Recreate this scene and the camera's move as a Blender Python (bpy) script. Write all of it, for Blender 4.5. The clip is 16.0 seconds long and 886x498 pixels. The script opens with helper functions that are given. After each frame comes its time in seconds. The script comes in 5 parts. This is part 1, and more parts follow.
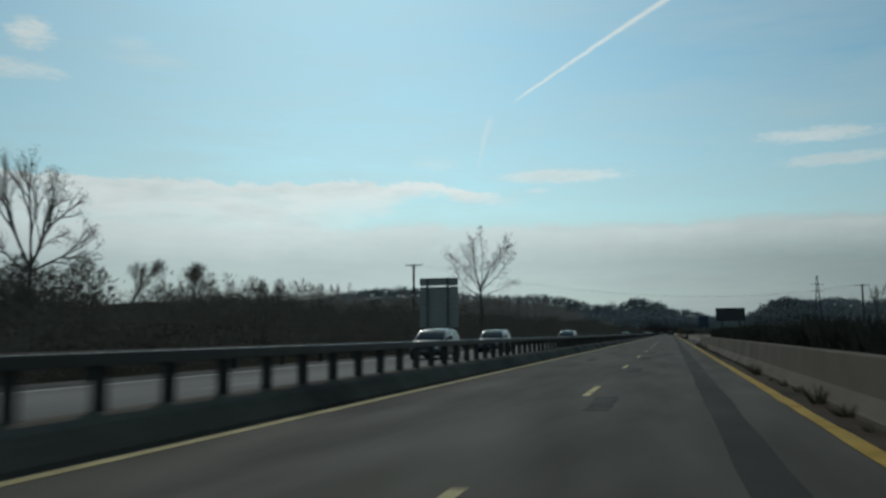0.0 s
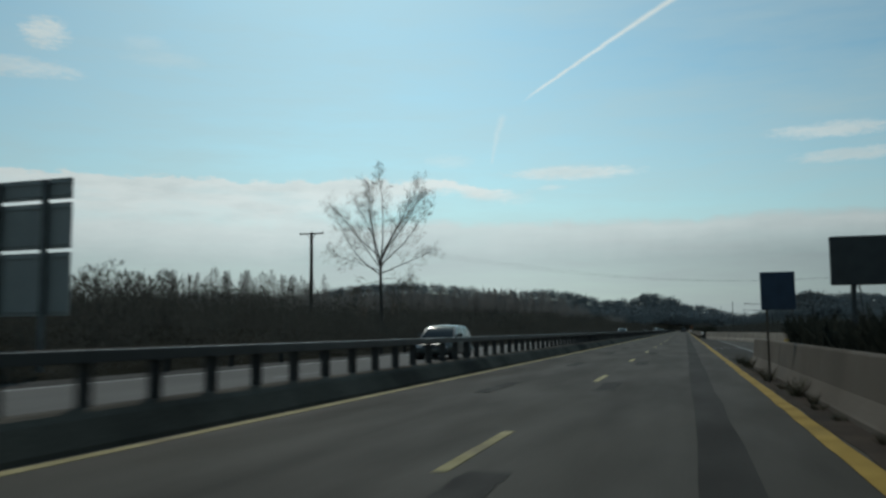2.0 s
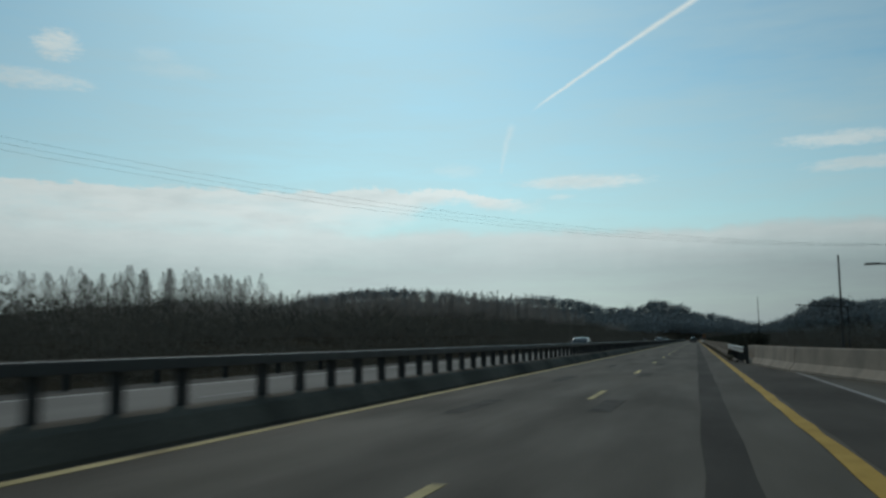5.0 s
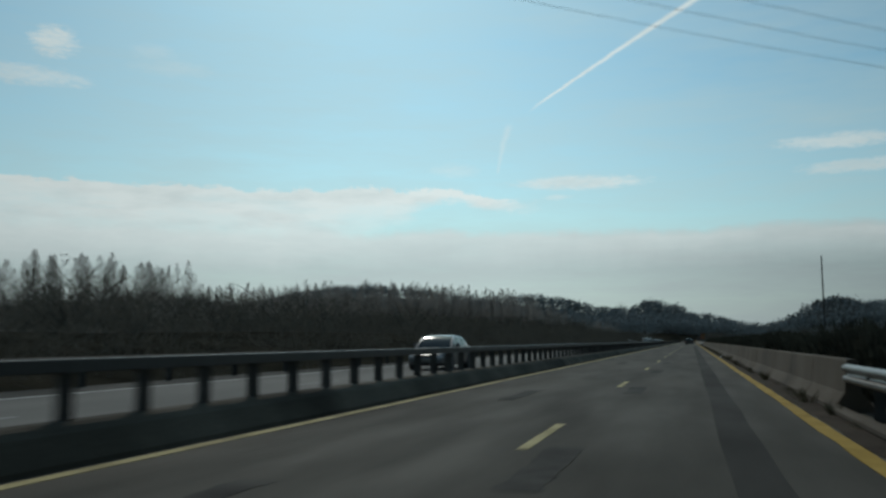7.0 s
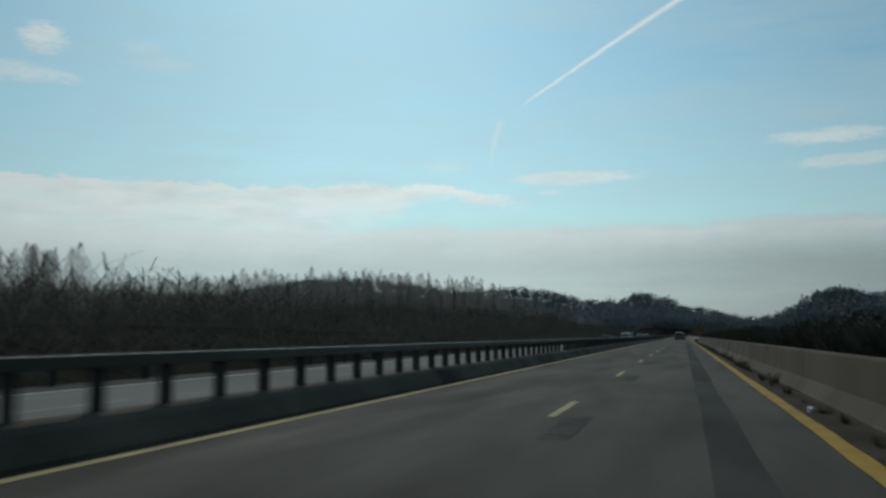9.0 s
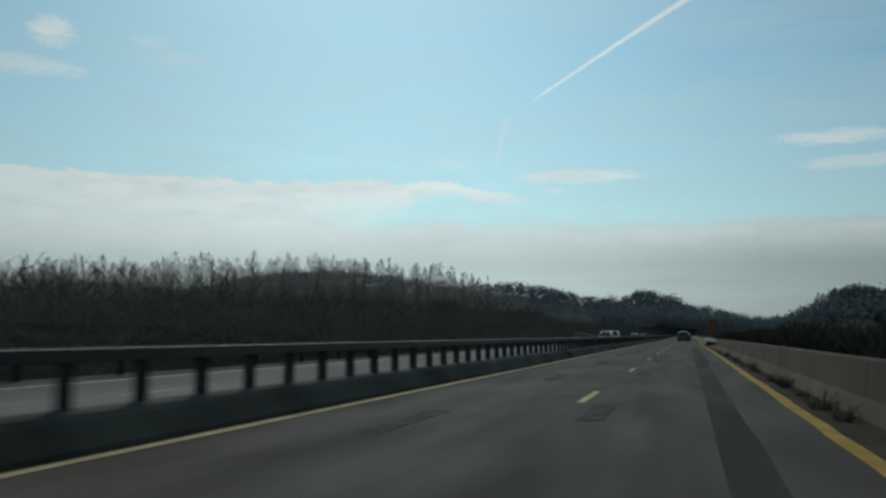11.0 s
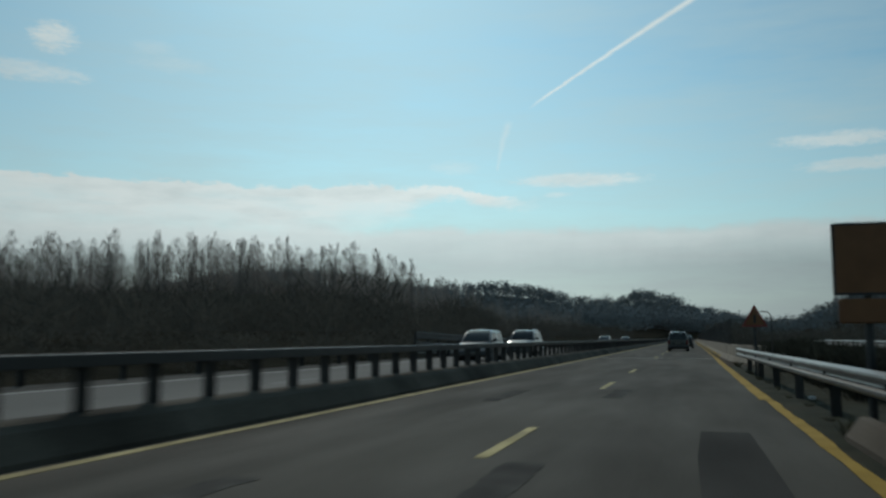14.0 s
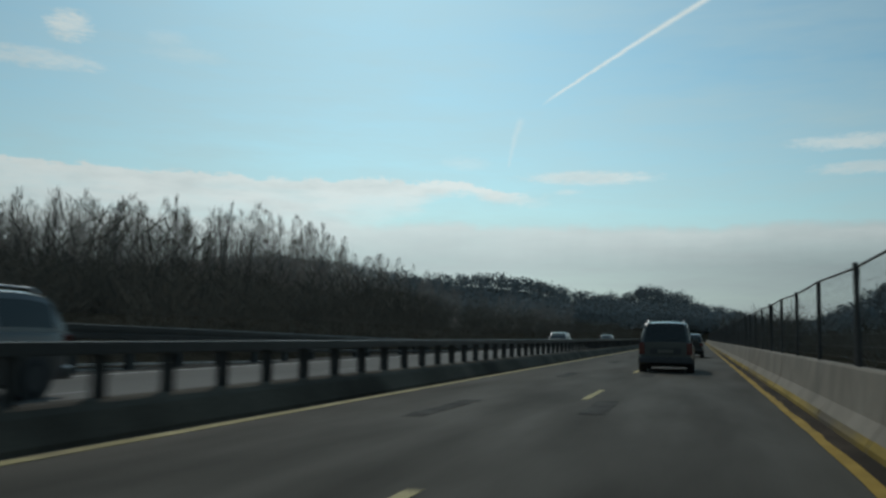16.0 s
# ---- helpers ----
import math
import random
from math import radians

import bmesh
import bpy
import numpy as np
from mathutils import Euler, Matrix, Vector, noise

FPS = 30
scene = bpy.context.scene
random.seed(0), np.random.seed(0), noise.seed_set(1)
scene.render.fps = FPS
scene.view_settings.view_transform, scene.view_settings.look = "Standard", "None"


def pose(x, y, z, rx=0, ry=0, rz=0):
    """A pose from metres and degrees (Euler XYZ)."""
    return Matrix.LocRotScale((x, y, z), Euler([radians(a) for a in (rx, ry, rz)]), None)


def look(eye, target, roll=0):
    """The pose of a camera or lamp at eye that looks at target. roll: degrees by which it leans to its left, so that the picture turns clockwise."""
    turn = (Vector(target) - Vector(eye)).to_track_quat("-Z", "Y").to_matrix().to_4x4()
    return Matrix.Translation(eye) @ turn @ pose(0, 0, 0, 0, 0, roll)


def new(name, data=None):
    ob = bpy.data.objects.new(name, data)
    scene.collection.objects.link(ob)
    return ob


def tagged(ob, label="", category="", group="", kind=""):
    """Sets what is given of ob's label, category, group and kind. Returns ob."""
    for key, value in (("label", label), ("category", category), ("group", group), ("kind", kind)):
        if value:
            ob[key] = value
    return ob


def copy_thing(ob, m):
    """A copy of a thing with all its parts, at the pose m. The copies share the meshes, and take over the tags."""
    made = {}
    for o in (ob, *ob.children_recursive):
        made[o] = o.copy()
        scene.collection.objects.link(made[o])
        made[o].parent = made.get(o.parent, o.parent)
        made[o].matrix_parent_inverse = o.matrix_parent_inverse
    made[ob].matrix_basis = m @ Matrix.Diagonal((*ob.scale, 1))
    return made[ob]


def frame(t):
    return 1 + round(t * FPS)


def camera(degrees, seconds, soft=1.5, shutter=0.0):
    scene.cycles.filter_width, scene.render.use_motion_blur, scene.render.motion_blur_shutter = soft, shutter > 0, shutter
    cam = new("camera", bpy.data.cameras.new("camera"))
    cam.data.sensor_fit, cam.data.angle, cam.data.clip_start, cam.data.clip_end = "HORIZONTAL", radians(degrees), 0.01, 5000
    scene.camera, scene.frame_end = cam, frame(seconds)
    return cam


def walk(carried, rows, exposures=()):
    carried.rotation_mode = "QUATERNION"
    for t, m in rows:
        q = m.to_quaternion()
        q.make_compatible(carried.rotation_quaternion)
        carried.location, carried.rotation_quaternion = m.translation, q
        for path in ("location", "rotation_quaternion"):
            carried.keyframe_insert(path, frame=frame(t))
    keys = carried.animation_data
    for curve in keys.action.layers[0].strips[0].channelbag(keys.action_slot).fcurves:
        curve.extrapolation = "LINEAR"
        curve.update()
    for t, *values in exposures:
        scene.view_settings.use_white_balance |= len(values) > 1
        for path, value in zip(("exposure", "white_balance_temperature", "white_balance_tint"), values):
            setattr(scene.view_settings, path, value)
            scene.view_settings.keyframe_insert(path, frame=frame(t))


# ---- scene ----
cam = camera(54.5, 16.0, soft=2.6, shutter=0.3)
PATH = [
    (0, pose(0.000, -0.357, 1.170, 95.671, 0.416, 14.816)),
    (0.5, pose(0.090, 12.291, 1.170, 95.753, 0.396, 15.079)),
    (1, pose(0.180, 24.435, 1.170, 94.886, 0.757, 14.771)),
    (1.5, pose(0.297, 36.295, 1.170, 95.271, 0.395, 15.221)),
    (2, pose(0.432, 48.076, 1.170, 95.495, 0.530, 15.689)),
    (2.5, pose(0.477, 59.521, 1.170, 95.783, 0.345, 15.782)),
    (3, pose(0.576, 70.821, 1.170, 96.110, 0.905, 16.006)),
    (3.5, pose(0.612, 82.238, 1.170, 95.909, 0.686, 16.105)),
    (4, pose(0.630, 93.719, 1.170, 96.177, 0.883, 16.382)),
    (5, pose(0.486, 117.093, 1.170, 96.145, 0.581, 16.327)),
    (5.75, pose(0.378, 134.839, 1.170, 96.121, 0.353, 16.286)),
    (6.5, pose(0.270, 152.744, 1.170, 96.097, 0.126, 16.244)),
    (7, pose(0.207, 164.605, 1.170, 96.116, 0.212, 16.035)),
    (7.5, pose(0.135, 176.687, 1.170, 95.977, 0.085, 15.865)),
    (8, pose(0.180, 188.738, 1.170, 95.904, 0.327, 15.558)),
    (8.5, pose(0.270, 201.092, 1.170, 95.884, 0.456, 15.618)),
    (9, pose(0.297, 213.324, 1.170, 95.828, 0.472, 15.545)),
    (10, pose(0.257, 237.887, 1.170, 95.737, 0.152, 15.675)),
    (10.75, pose(0.228, 256.349, 1.170, 95.669, -0.087, 15.773)),
    (11.5, pose(0.198, 274.698, 1.170, 95.601, -0.326, 15.871)),
    (12, pose(0.135, 286.639, 1.170, 95.498, -0.363, 15.658)),
    (12.5, pose(0.153, 298.706, 1.170, 95.512, -0.048, 15.682)),
    (13, pose(0.252, 310.774, 1.170, 96.053, -0.136, 15.711)),
    (13.5, pose(0.342, 322.745, 1.170, 95.819, -0.096, 16.028)),
    (14, pose(0.414, 334.541, 1.170, 95.923, 0.039, 15.970)),
    (14.5, pose(0.540, 346.663, 1.170, 95.932, 0.438, 16.529)),
    (15, pose(0.567, 358.799, 1.170, 95.805, 0.236, 16.458)),
    (15.5, pose(0.540, 371.004, 1.170, 95.781, -0.101, 16.838)),
    (16, pose(0.450, 383.340, 1.170, 95.603, -1.150, 16.500)),
]
walk(cam, PATH)

# ---- sky, sun, exposure ----
scene.view_settings.exposure = 0.0
SUN_AZ, SUN_EL = -26.0, 42.0          # degrees from straight ahead (left is minus), above the horizon


def sky():
    w = bpy.data.worlds.new("sky")
    w.use_nodes = True
    scene.world = w
    nt = w.node_tree
    nt.nodes.clear()
    nodes, links = nt.nodes, nt.links

    def math_node(op, a, b=None, c=None, clamp=False):
        n = nodes.new("ShaderNodeMath")
        n.operation, n.use_clamp = op, clamp
        for i, v in enumerate((a, b, c)):
            if v is None:
                continue
            if isinstance(v, (int, float)):
                n.inputs[i].default_value = v
            else:
                links.new(v, n.inputs[i])
        return n.outputs[0]

    tex = nodes.new("ShaderNodeTexCoord").outputs["Generated"]
    sep = nodes.new("ShaderNodeSeparateXYZ")
    links.new(tex, sep.inputs[0])
    az = math_node("MULTIPLY", math_node("ARCTAN2", sep.outputs[0], sep.outputs[1]), 57.2958)
    el = math_node("MULTIPLY", math_node("ARCSINE", sep.outputs[2]), 57.2958)

    def fuzz(sa, se, detail, seed, rough=0.6):
        comb = nodes.new("ShaderNodeCombineXYZ")
        links.new(math_node("MULTIPLY", az, sa), comb.inputs[0])
        links.new(math_node("MULTIPLY", el, se), comb.inputs[1])
        comb.inputs[2].default_value = seed
        n = nodes.new("ShaderNodeTexNoise")
        n.inputs["Scale"].default_value = 1.0
        n.inputs["Detail"].default_value = detail
        n.inputs["Roughness"].default_value = rough
        links.new(comb.outputs[0], n.inputs["Vector"])
        return math_node("SUBTRACT", n.outputs[0], 0.5)

    big = fuzz(0.16, 0.7, 6, 3.0)
    fine = fuzz(0.7, 2.4, 5, 9.0)
    wisp = fuzz(0.05, 0.32, 5, 21.0, 0.7)
    tiny = fuzz(1.6, 5.0, 6, 33.0, 0.7)
    ragged = math_node("ADD", math_node("MULTIPLY", big, 1.6), math_node("ADD", math_node("MULTIPLY", fine, 1.9), math_node("MULTIPLY", tiny, 2.6)))

    def puff(a0, e0, wa, we, soft, amount, ragging=1.0):
        da = math_node("DIVIDE", math_node("SUBTRACT", az, a0), wa)
        de = math_node("DIVIDE", math_node("SUBTRACT", el, e0), we)
        r2 = math_node("ADD", math_node("MULTIPLY", da, da), math_node("MULTIPLY", de, de))
        v = math_node("SUBTRACT", 1.0, r2)
        v = math_node("ADD", v, math_node("MULTIPLY", ragged, ragging))
        m = nodes.new("ShaderNodeMapRange")
        m.interpolation_type = "SMOOTHSTEP"
        m.inputs["From Min"].default_value, m.inputs["From Max"].default_value = -soft * 0.3, soft
        links.new(v, m.inputs["Value"])
        return math_node("MULTIPLY", m.outputs[0], amount)

    # az, el, half width, half height, softness, amount, raggedness
    puffs = [(-6.7, 10.35, 4.4, 0.48, 1.1, 0.8, 0.85), (-41.0, 18.1, 1.6, 0.95, 1.1, 0.9, 0.85), (-42.6, 15.95, 4.0, 0.62, 1.1, 0.6, 0.9),
             (9.4, 12.0, 3.9, 0.5, 1.2, 0.75, 0.9), (10.6, 10.45, 3.9, 0.42, 1.2, 0.65, 0.9), (-15.2, 11.3, 1.6, 0.5, 1.4, 0.3, 0.8),
             (-34, 17.2, 2.6, 0.55, 1.6, 0.22, 0.9), (36, 13.0, 14.0, 1.6, 0.9, 0.6, 0.8), (-8.3, 9.45, 1.0, 0.2, 1.4, 0.5, 0.7), (-35.2, 18.1, 1.5, 0.5, 1.6, 0.25, 0.9)]
    cover = None
    for p in puffs:
        m = puff(*p)
        cover = m if cover is None else math_node("MAXIMUM", cover, m)

    # the long heap of cloud on the left: a bumpy top edge, thinning out downwards
    bumps = fuzz(0.28, 0.05, 4, 41.0, 0.55)
    crest = math_node("ADD", 10.05, math_node("ADD", math_node("MULTIPLY", bumps, 1.6), math_node("ADD", math_node("MULTIPLY", fine, 1.0), math_node("MULTIPLY", tiny, 0.5))))
    past = math_node("MAXIMUM", 0.0, math_node("ADD", az, 15.5))
    crest = math_node("SUBTRACT", crest, math_node("MULTIPLY", past, 0.13))
    rise = nodes.new("ShaderNodeMapRange")
    rise.interpolation_type = "SMOOTHSTEP"
    rise.inputs["From Min"].default_value, rise.inputs["From Max"].default_value = -0.03, 0.28
    links.new(math_node("SUBTRACT", crest, el), rise.inputs["Value"])
    fall = nodes.new("ShaderNodeMapRange")
    fall.interpolation_type = "SMOOTHSTEP"
    fall.inputs["From Min"].default_value, fall.inputs["From Max"].default_value = 0.3, 6.5
    fall.inputs["To Min"].default_value, fall.inputs["To Max"].default_value = 1.0, 0.0
    links.new(math_node("SUBTRACT", crest, el), fall.inputs["Value"])
    thin = nodes.new("ShaderNodeMapRange")       # the heap thins out towards its right end
    thin.interpolation_type = "SMOOTHSTEP"
    thin.inputs["From Min"].default_value, thin.inputs["From Max"].default_value = -27.0, -14.0
    thin.inputs["To Min"].default_value, thin.inputs["To Max"].default_value = 6.5, 1.1
    links.new(math_node("ADD", az, math_node("MULTIPLY", big, 8.0)), thin.inputs["Value"])
    links.new(thin.outputs[0], fall.inputs["From Max"])
    reach = nodes.new("ShaderNodeMapRange")
    reach.inputs["From Min"].default_value, reach.inputs["From Max"].default_value = -9.5, -13.0
    links.new(math_node("ADD", az, math_node("MULTIPLY", big, 6.0)), reach.inputs["Value"])
    body = math_node("ADD", 1.12, math_node("MULTIPLY", big, 1.3))
    heap = math_node("MULTIPLY", math_node("MULTIPLY", rise.outputs[0], fall.outputs[0]), math_node("MULTIPLY", reach.outputs[0], body), clamp=True)
    gap = math_node("ADD", 1.05, math_node("MULTIPLY", fuzz(0.1, 0.5, 4, 63.0), -1.6), clamp=True)
    cover = math_node("MAXIMUM", cover, math_node("MULTIPLY", heap, gap))

    def trail(a0, e0, a1, e1, width, amount, bow=0.0):
        la, le = a1 - a0, e1 - e0
        n2 = la * la + le * le
        u = math_node("DIVIDE", math_node("ADD", math_node("MULTIPLY", math_node("SUBTRACT", az, a0), la),
                                          math_node("MULTIPLY", math_node("SUBTRACT", el, e0), le)), n2)
        d = math_node("DIVIDE", math_node("SUBTRACT", math_node("MULTIPLY", math_node("SUBTRACT", az, a0), le),
                                          math_node("MULTIPLY", math_node("SUBTRACT", el, e0), la)), n2 ** 0.5)
        d = math_node("ADD", d, math_node("MULTIPLY", math_node("MULTIPLY", u, math_node("SUBTRACT", 1.0, u)), bow))
        d = math_node("ADD", d, math_node("MULTIPLY", fine, 0.22))
        w = math_node("ADD", math_node("MULTIPLY", math_node("ADD", u, 0.35), width), 0.03)
        v = math_node("SUBTRACT", 1.0, math_node("DIVIDE", math_node("ABSOLUTE", d), w), clamp=True)
        ends = math_node("MULTIPLY", math_node("MULTIPLY", u, 14.0, clamp=True),
                         math_node("MULTIPLY", math_node("SUBTRACT", 1.0, u), 8.0, clamp=True), clamp=True)
        return math_node("MULTIPLY", math_node("MULTIPLY", v, ends), math_node("ADD", amount, math_node("MULTIPLY", big, 0.7)), clamp=True)

    for t in ((-10.25, 15.05, 10.9, 25.6, 0.25, 1.0, 2.6), (-12.3, 11.0, -11.4, 14.4, 0.26, 0.34, 0.5)):
        cover = math_node("MAXIMUM", cover, trail(*t))

    # the grey-white bank that lies along the horizon
    top = math_node("ADD", 7.25, math_node("ADD", math_node("MULTIPLY", fuzz(0.2, 0.05, 4, 77.0), 1.5), math_node("MULTIPLY", fine, 0.5)))
    bank = nodes.new("ShaderNodeMapRange")
    bank.interpolation_type = "SMOOTHSTEP"
    bank.inputs["From Min"].default_value, bank.inputs["From Max"].default_value = -0.25, 0.55
    links.new(math_node("SUBTRACT", top, el), bank.inputs["Value"])
    low_air = nodes.new("ShaderNodeMapRange")
    low_air.inputs["From Min"].default_value, low_air.inputs["From Max"].default_value = 19.0, 7.0
    low_air.inputs["To Min"].default_value, low_air.inputs["To Max"].default_value = 0.2, 0.5
    links.new(el, low_air.inputs["Value"])
    veil = math_node("ADD", low_air.outputs[0], math_node("ADD", math_node("MULTIPLY", wisp, 1.0), math_node("MULTIPLY", big, 0.25)), clamp=True)

    air = nodes.new("ShaderNodeTexSky")
    air.sky_type, air.sun_disc = "NISHITA", False
    air.sun_elevation, air.sun_rotation = radians(SUN_EL), radians(SUN_AZ)
    air.air_density, air.dust_density, air.ozone_density = 1.0, 0.6, 1.6

    def mix(fac, a, b):
        n = nodes.new("ShaderNodeMix")
        n.data_type = "RGBA"
        links.new(fac, n.inputs[0])
        links.new(a, n.inputs[6])
        if isinstance(b, tuple):
            n.inputs[7].default_value = (*b, 1)
        else:
            links.new(b, n.inputs[7])
        return n.outputs[2]

    tint = nodes.new("ShaderNodeMix")
    tint.data_type, tint.blend_type = "RGBA", "MULTIPLY"
    tint.inputs[0].default_value = 1.0
    links.new(air.outputs[0], tint.inputs[6])
    tint.inputs[7].default_value = (*AIR_TINT, 1)
    c = mix(veil, tint.outputs[2], CLOUD_VEIL)
    rim = nodes.new("ShaderNodeMapRange")
    rim.inputs["From Min"].default_value, rim.inputs["From Max"].default_value = 0.1, 2.6
    rim.inputs["To Min"].default_value, rim.inputs["To Max"].default_value = 0.74, 0.0
    links.new(math_node("SUBTRACT", top, el), rim.inputs["Value"])
    away = nodes.new("ShaderNodeMapRange")       # the bank is brighter under the sun
    away.inputs["From Min"].default_value, away.inputs["From Max"].default_value = -12.0, 12.0
    links.new(az, away.inputs["Value"])
    near_bank = nodes.new("ShaderNodeRGB")
    near_bank.outputs[0].default_value = (*CLOUD_BANK, 1)
    grey_bank = mix(away.outputs[0], near_bank.outputs[0], CLOUD_BANK_FAR)
    c = mix(math_node("MULTIPLY", bank.outputs[0], math_node("ADD", 0.84, math_node("MULTIPLY", wisp, 0.5)), clamp=True), c, grey_bank)
    c = mix(math_node("MULTIPLY", bank.outputs[0], math_node("MULTIPLY", rim.outputs[0], math_node("ADD", 0.8, big)), clamp=True), c, CLOUD_WHITE)
    shade = math_node("ADD", 0.12, math_node("ADD", math_node("MULTIPLY", big, 1.5), math_node("MULTIPLY", fuzz(0.22, 0.9, 5, 88.0, 0.65), 1.4)), clamp=True)
    flat = nodes.new("ShaderNodeRGB")
    flat.outputs[0].default_value = (*CLOUD_WHITE, 1)
    white = mix(shade, flat.outputs[0], CLOUD_SHADE)
    c = mix(cover, c, white)
    bg = nodes.new("ShaderNodeBackground")
    off = math_node("DIVIDE", math_node("ADD", az, 15.0), 27.0)     # brightest round the sun's side
    glow = math_node("EXPONENT", math_node("MULTIPLY", math_node("MULTIPLY", off, off), -1.0))
    links.new(math_node("MULTIPLY", SKY_STRENGTH, math_node("ADD", 0.715, math_node("MULTIPLY", glow, 0.37))), bg.inputs[1])
    links.new(c, bg.inputs[0])
    links.new(bg.outputs[0], nodes.new("ShaderNodeOutputWorld").inputs[0])


SKY_STRENGTH = 0.094
AIR_TINT = (0.72, 1.02, 0.93)
CLOUD_SHADE = (4.9, 5.9, 6.0)
CLOUD_BANK_FAR = (2.7, 3.25, 3.37)
CLOUD_WHITE, CLOUD_BANK, CLOUD_VEIL = (6.9, 7.85, 7.8), (4.35, 5.15, 5.25), (4.6, 6.1, 6.3)
sky()

lamp = bpy.data.lights.new("sun", "SUN")
lamp.energy, lamp.angle, lamp.color = 1.15, radians(0.6), (1.0, 0.95, 0.86)
sun = new("sun", lamp)
sun.matrix_world = look((0, 0, 0), (-math.sin(radians(SUN_AZ)) * math.cos(radians(SUN_EL)),
                                    -math.cos(radians(SUN_AZ)) * math.cos(radians(SUN_EL)), -math.sin(radians(SUN_EL))))


# ---- materials ----
def mat(name, base, rough=0.8, metal=0.0, vary=0.25, scale=4.0, fine=60.0, bump=0.15, per="none", second=None, spots=0.5, spec=0.5, stretch=(1, 1, 1), coat=0.0):
    m = bpy.data.materials.new(name)
    m.use_nodes = True
    nt = m.node_tree
    n, l = nt.nodes, nt.links
    b = n["Principled BSDF"]
    b.inputs["Metallic"].default_value = metal
    b.inputs["Specular IOR Level"].default_value = spec
    b.inputs["Coat Weight"].default_value = coat
    b.inputs["Coat Roughness"].default_value = 0.06
    pos = n.new("ShaderNodeNewGeometry").outputs["Position"]
    mp = n.new("ShaderNodeMapping")
    mp.inputs["Scale"].default_value = stretch
    l.new(pos, mp.inputs[0])

    def noise_tex(s, d):
        t = n.new("ShaderNodeTexNoise")
        t.inputs["Scale"].default_value, t.inputs["Detail"].default_value = s, d
        l.new(mp.outputs[0], t.inputs["Vector"])
        return t.outputs[0]

    def mixer(f, a, c, blend="MIX"):
        x = n.new("ShaderNodeMix")
        x.data_type, x.blend_type = "RGBA", blend
        if isinstance(f, float):
            x.inputs[0].default_value = f
        else:
            l.new(f, x.inputs[0])
        for i, v in ((6, a), (7, c)):
            if isinstance(v, tuple):
                x.inputs[i].default_value = (*v, 1)
            else:
                l.new(v, x.inputs[i])
        return x.outputs[2]

    def ramp(v, lo, hi, a=0.0, c=1.0):
        r = n.new("ShaderNodeMapRange")
        r.inputs[1].default_value, r.inputs[2].default_value, r.inputs[3].default_value, r.inputs[4].default_value = lo, hi, a, c
        l.new(v, r.inputs[0])
        return r.outputs[0]

    coarse, grain = noise_tex(scale, 5.0), noise_tex(fine, 3.0)
    dark = tuple(v * (1 - vary) for v in base)
    light = tuple(min(1, v * (1 + vary)) for v in base)
    col = mixer(ramp(coarse, 0.3, 0.7), dark, light)
    if second:
        col = mixer(ramp(noise_tex(scale * 0.37, 6.0), spots, spots + 0.12), col, second)
    g = ramp(grain, 0.25, 0.75, 1 - vary * 0.7, 1 + vary * 0.7)
    if per != "none":
        r = n.new("ShaderNodeObjectInfo").outputs["Random"] if per == "object" else n.new("ShaderNodeNewGeometry").outputs["Random Per Island"]
        mul = n.new("ShaderNodeMath")
        mul.operation = "MULTIPLY"
        l.new(g, mul.inputs[0])
        l.new(ramp(r, 0, 1, 1 - vary * 1.2, 1 + vary * 1.2), mul.inputs[1])
        g = mul.outputs[0]
    comb = n.new("ShaderNodeCombineXYZ")
    for i in range(3):
        l.new(g, comb.inputs[i])
    col = mixer(1.0, col, comb.outputs[0], "MULTIPLY")
    l.new(col, b.inputs["Base Color"])
    l.new(ramp(coarse, 0.3, 0.7, min(1, rough * 1.08), rough * 0.9), b.inputs["Roughness"])
    if bump:
        bp = n.new("ShaderNodeBump")
        bp.inputs["Strength"].default_value, bp.inputs["Distance"].default_value = bump, 0.02
        l.new(grain, bp.inputs["Height"])
        l.new(bp.outputs[0], b.inputs["Normal"])
    return m


M = {}
M["asphalt"] = mat("asphalt", (0.0465, 0.0412, 0.0312), 0.9, spec=0.2, vary=0.22, scale=0.8, fine=45, bump=0.25, second=(0.0628, 0.056, 0.043), spots=0.5, stretch=(1.3, 0.22, 1))
M["dark_asphalt"] = mat("dark_asphalt", (0.034, 0.031, 0.026), 0.92, spec=0.2, vary=0.3, scale=0.8, fine=60, bump=0.25, stretch=(1, 0.3, 1))
M["shoulder"] = mat("dark_brown_asphalt", (0.030, 0.026, 0.020), 0.94, spec=0.15, vary=0.3, scale=0.6, fine=50, bump=0.25, second=(0.040, 0.034, 0.026), spots=0.52, stretch=(1, 0.3, 1))
M["joint"] = mat("dark_repair_asphalt", (0.025, 0.0225, 0.0185), 0.93, spec=0.15, vary=0.25, scale=0.7, fine=50, bump=0.25, stretch=(1, 0.3, 1))
M["patch"] = mat("black_patch", (0.024, 0.022, 0.018), 0.92, spec=0.2, vary=0.35, scale=2.0, fine=50, bump=0.2)
M["stain"] = mat("pale_worn_asphalt", (0.14, 0.14, 0.135), 0.8, vary=0.2, scale=0.8, fine=50, bump=0.2)
M["opp_road"] = mat("concrete_road", (0.108, 0.102, 0.092), 0.9, spec=0.2, vary=0.12, scale=0.3, fine=30, bump=0.15, stretch=(1, 0.2, 1))
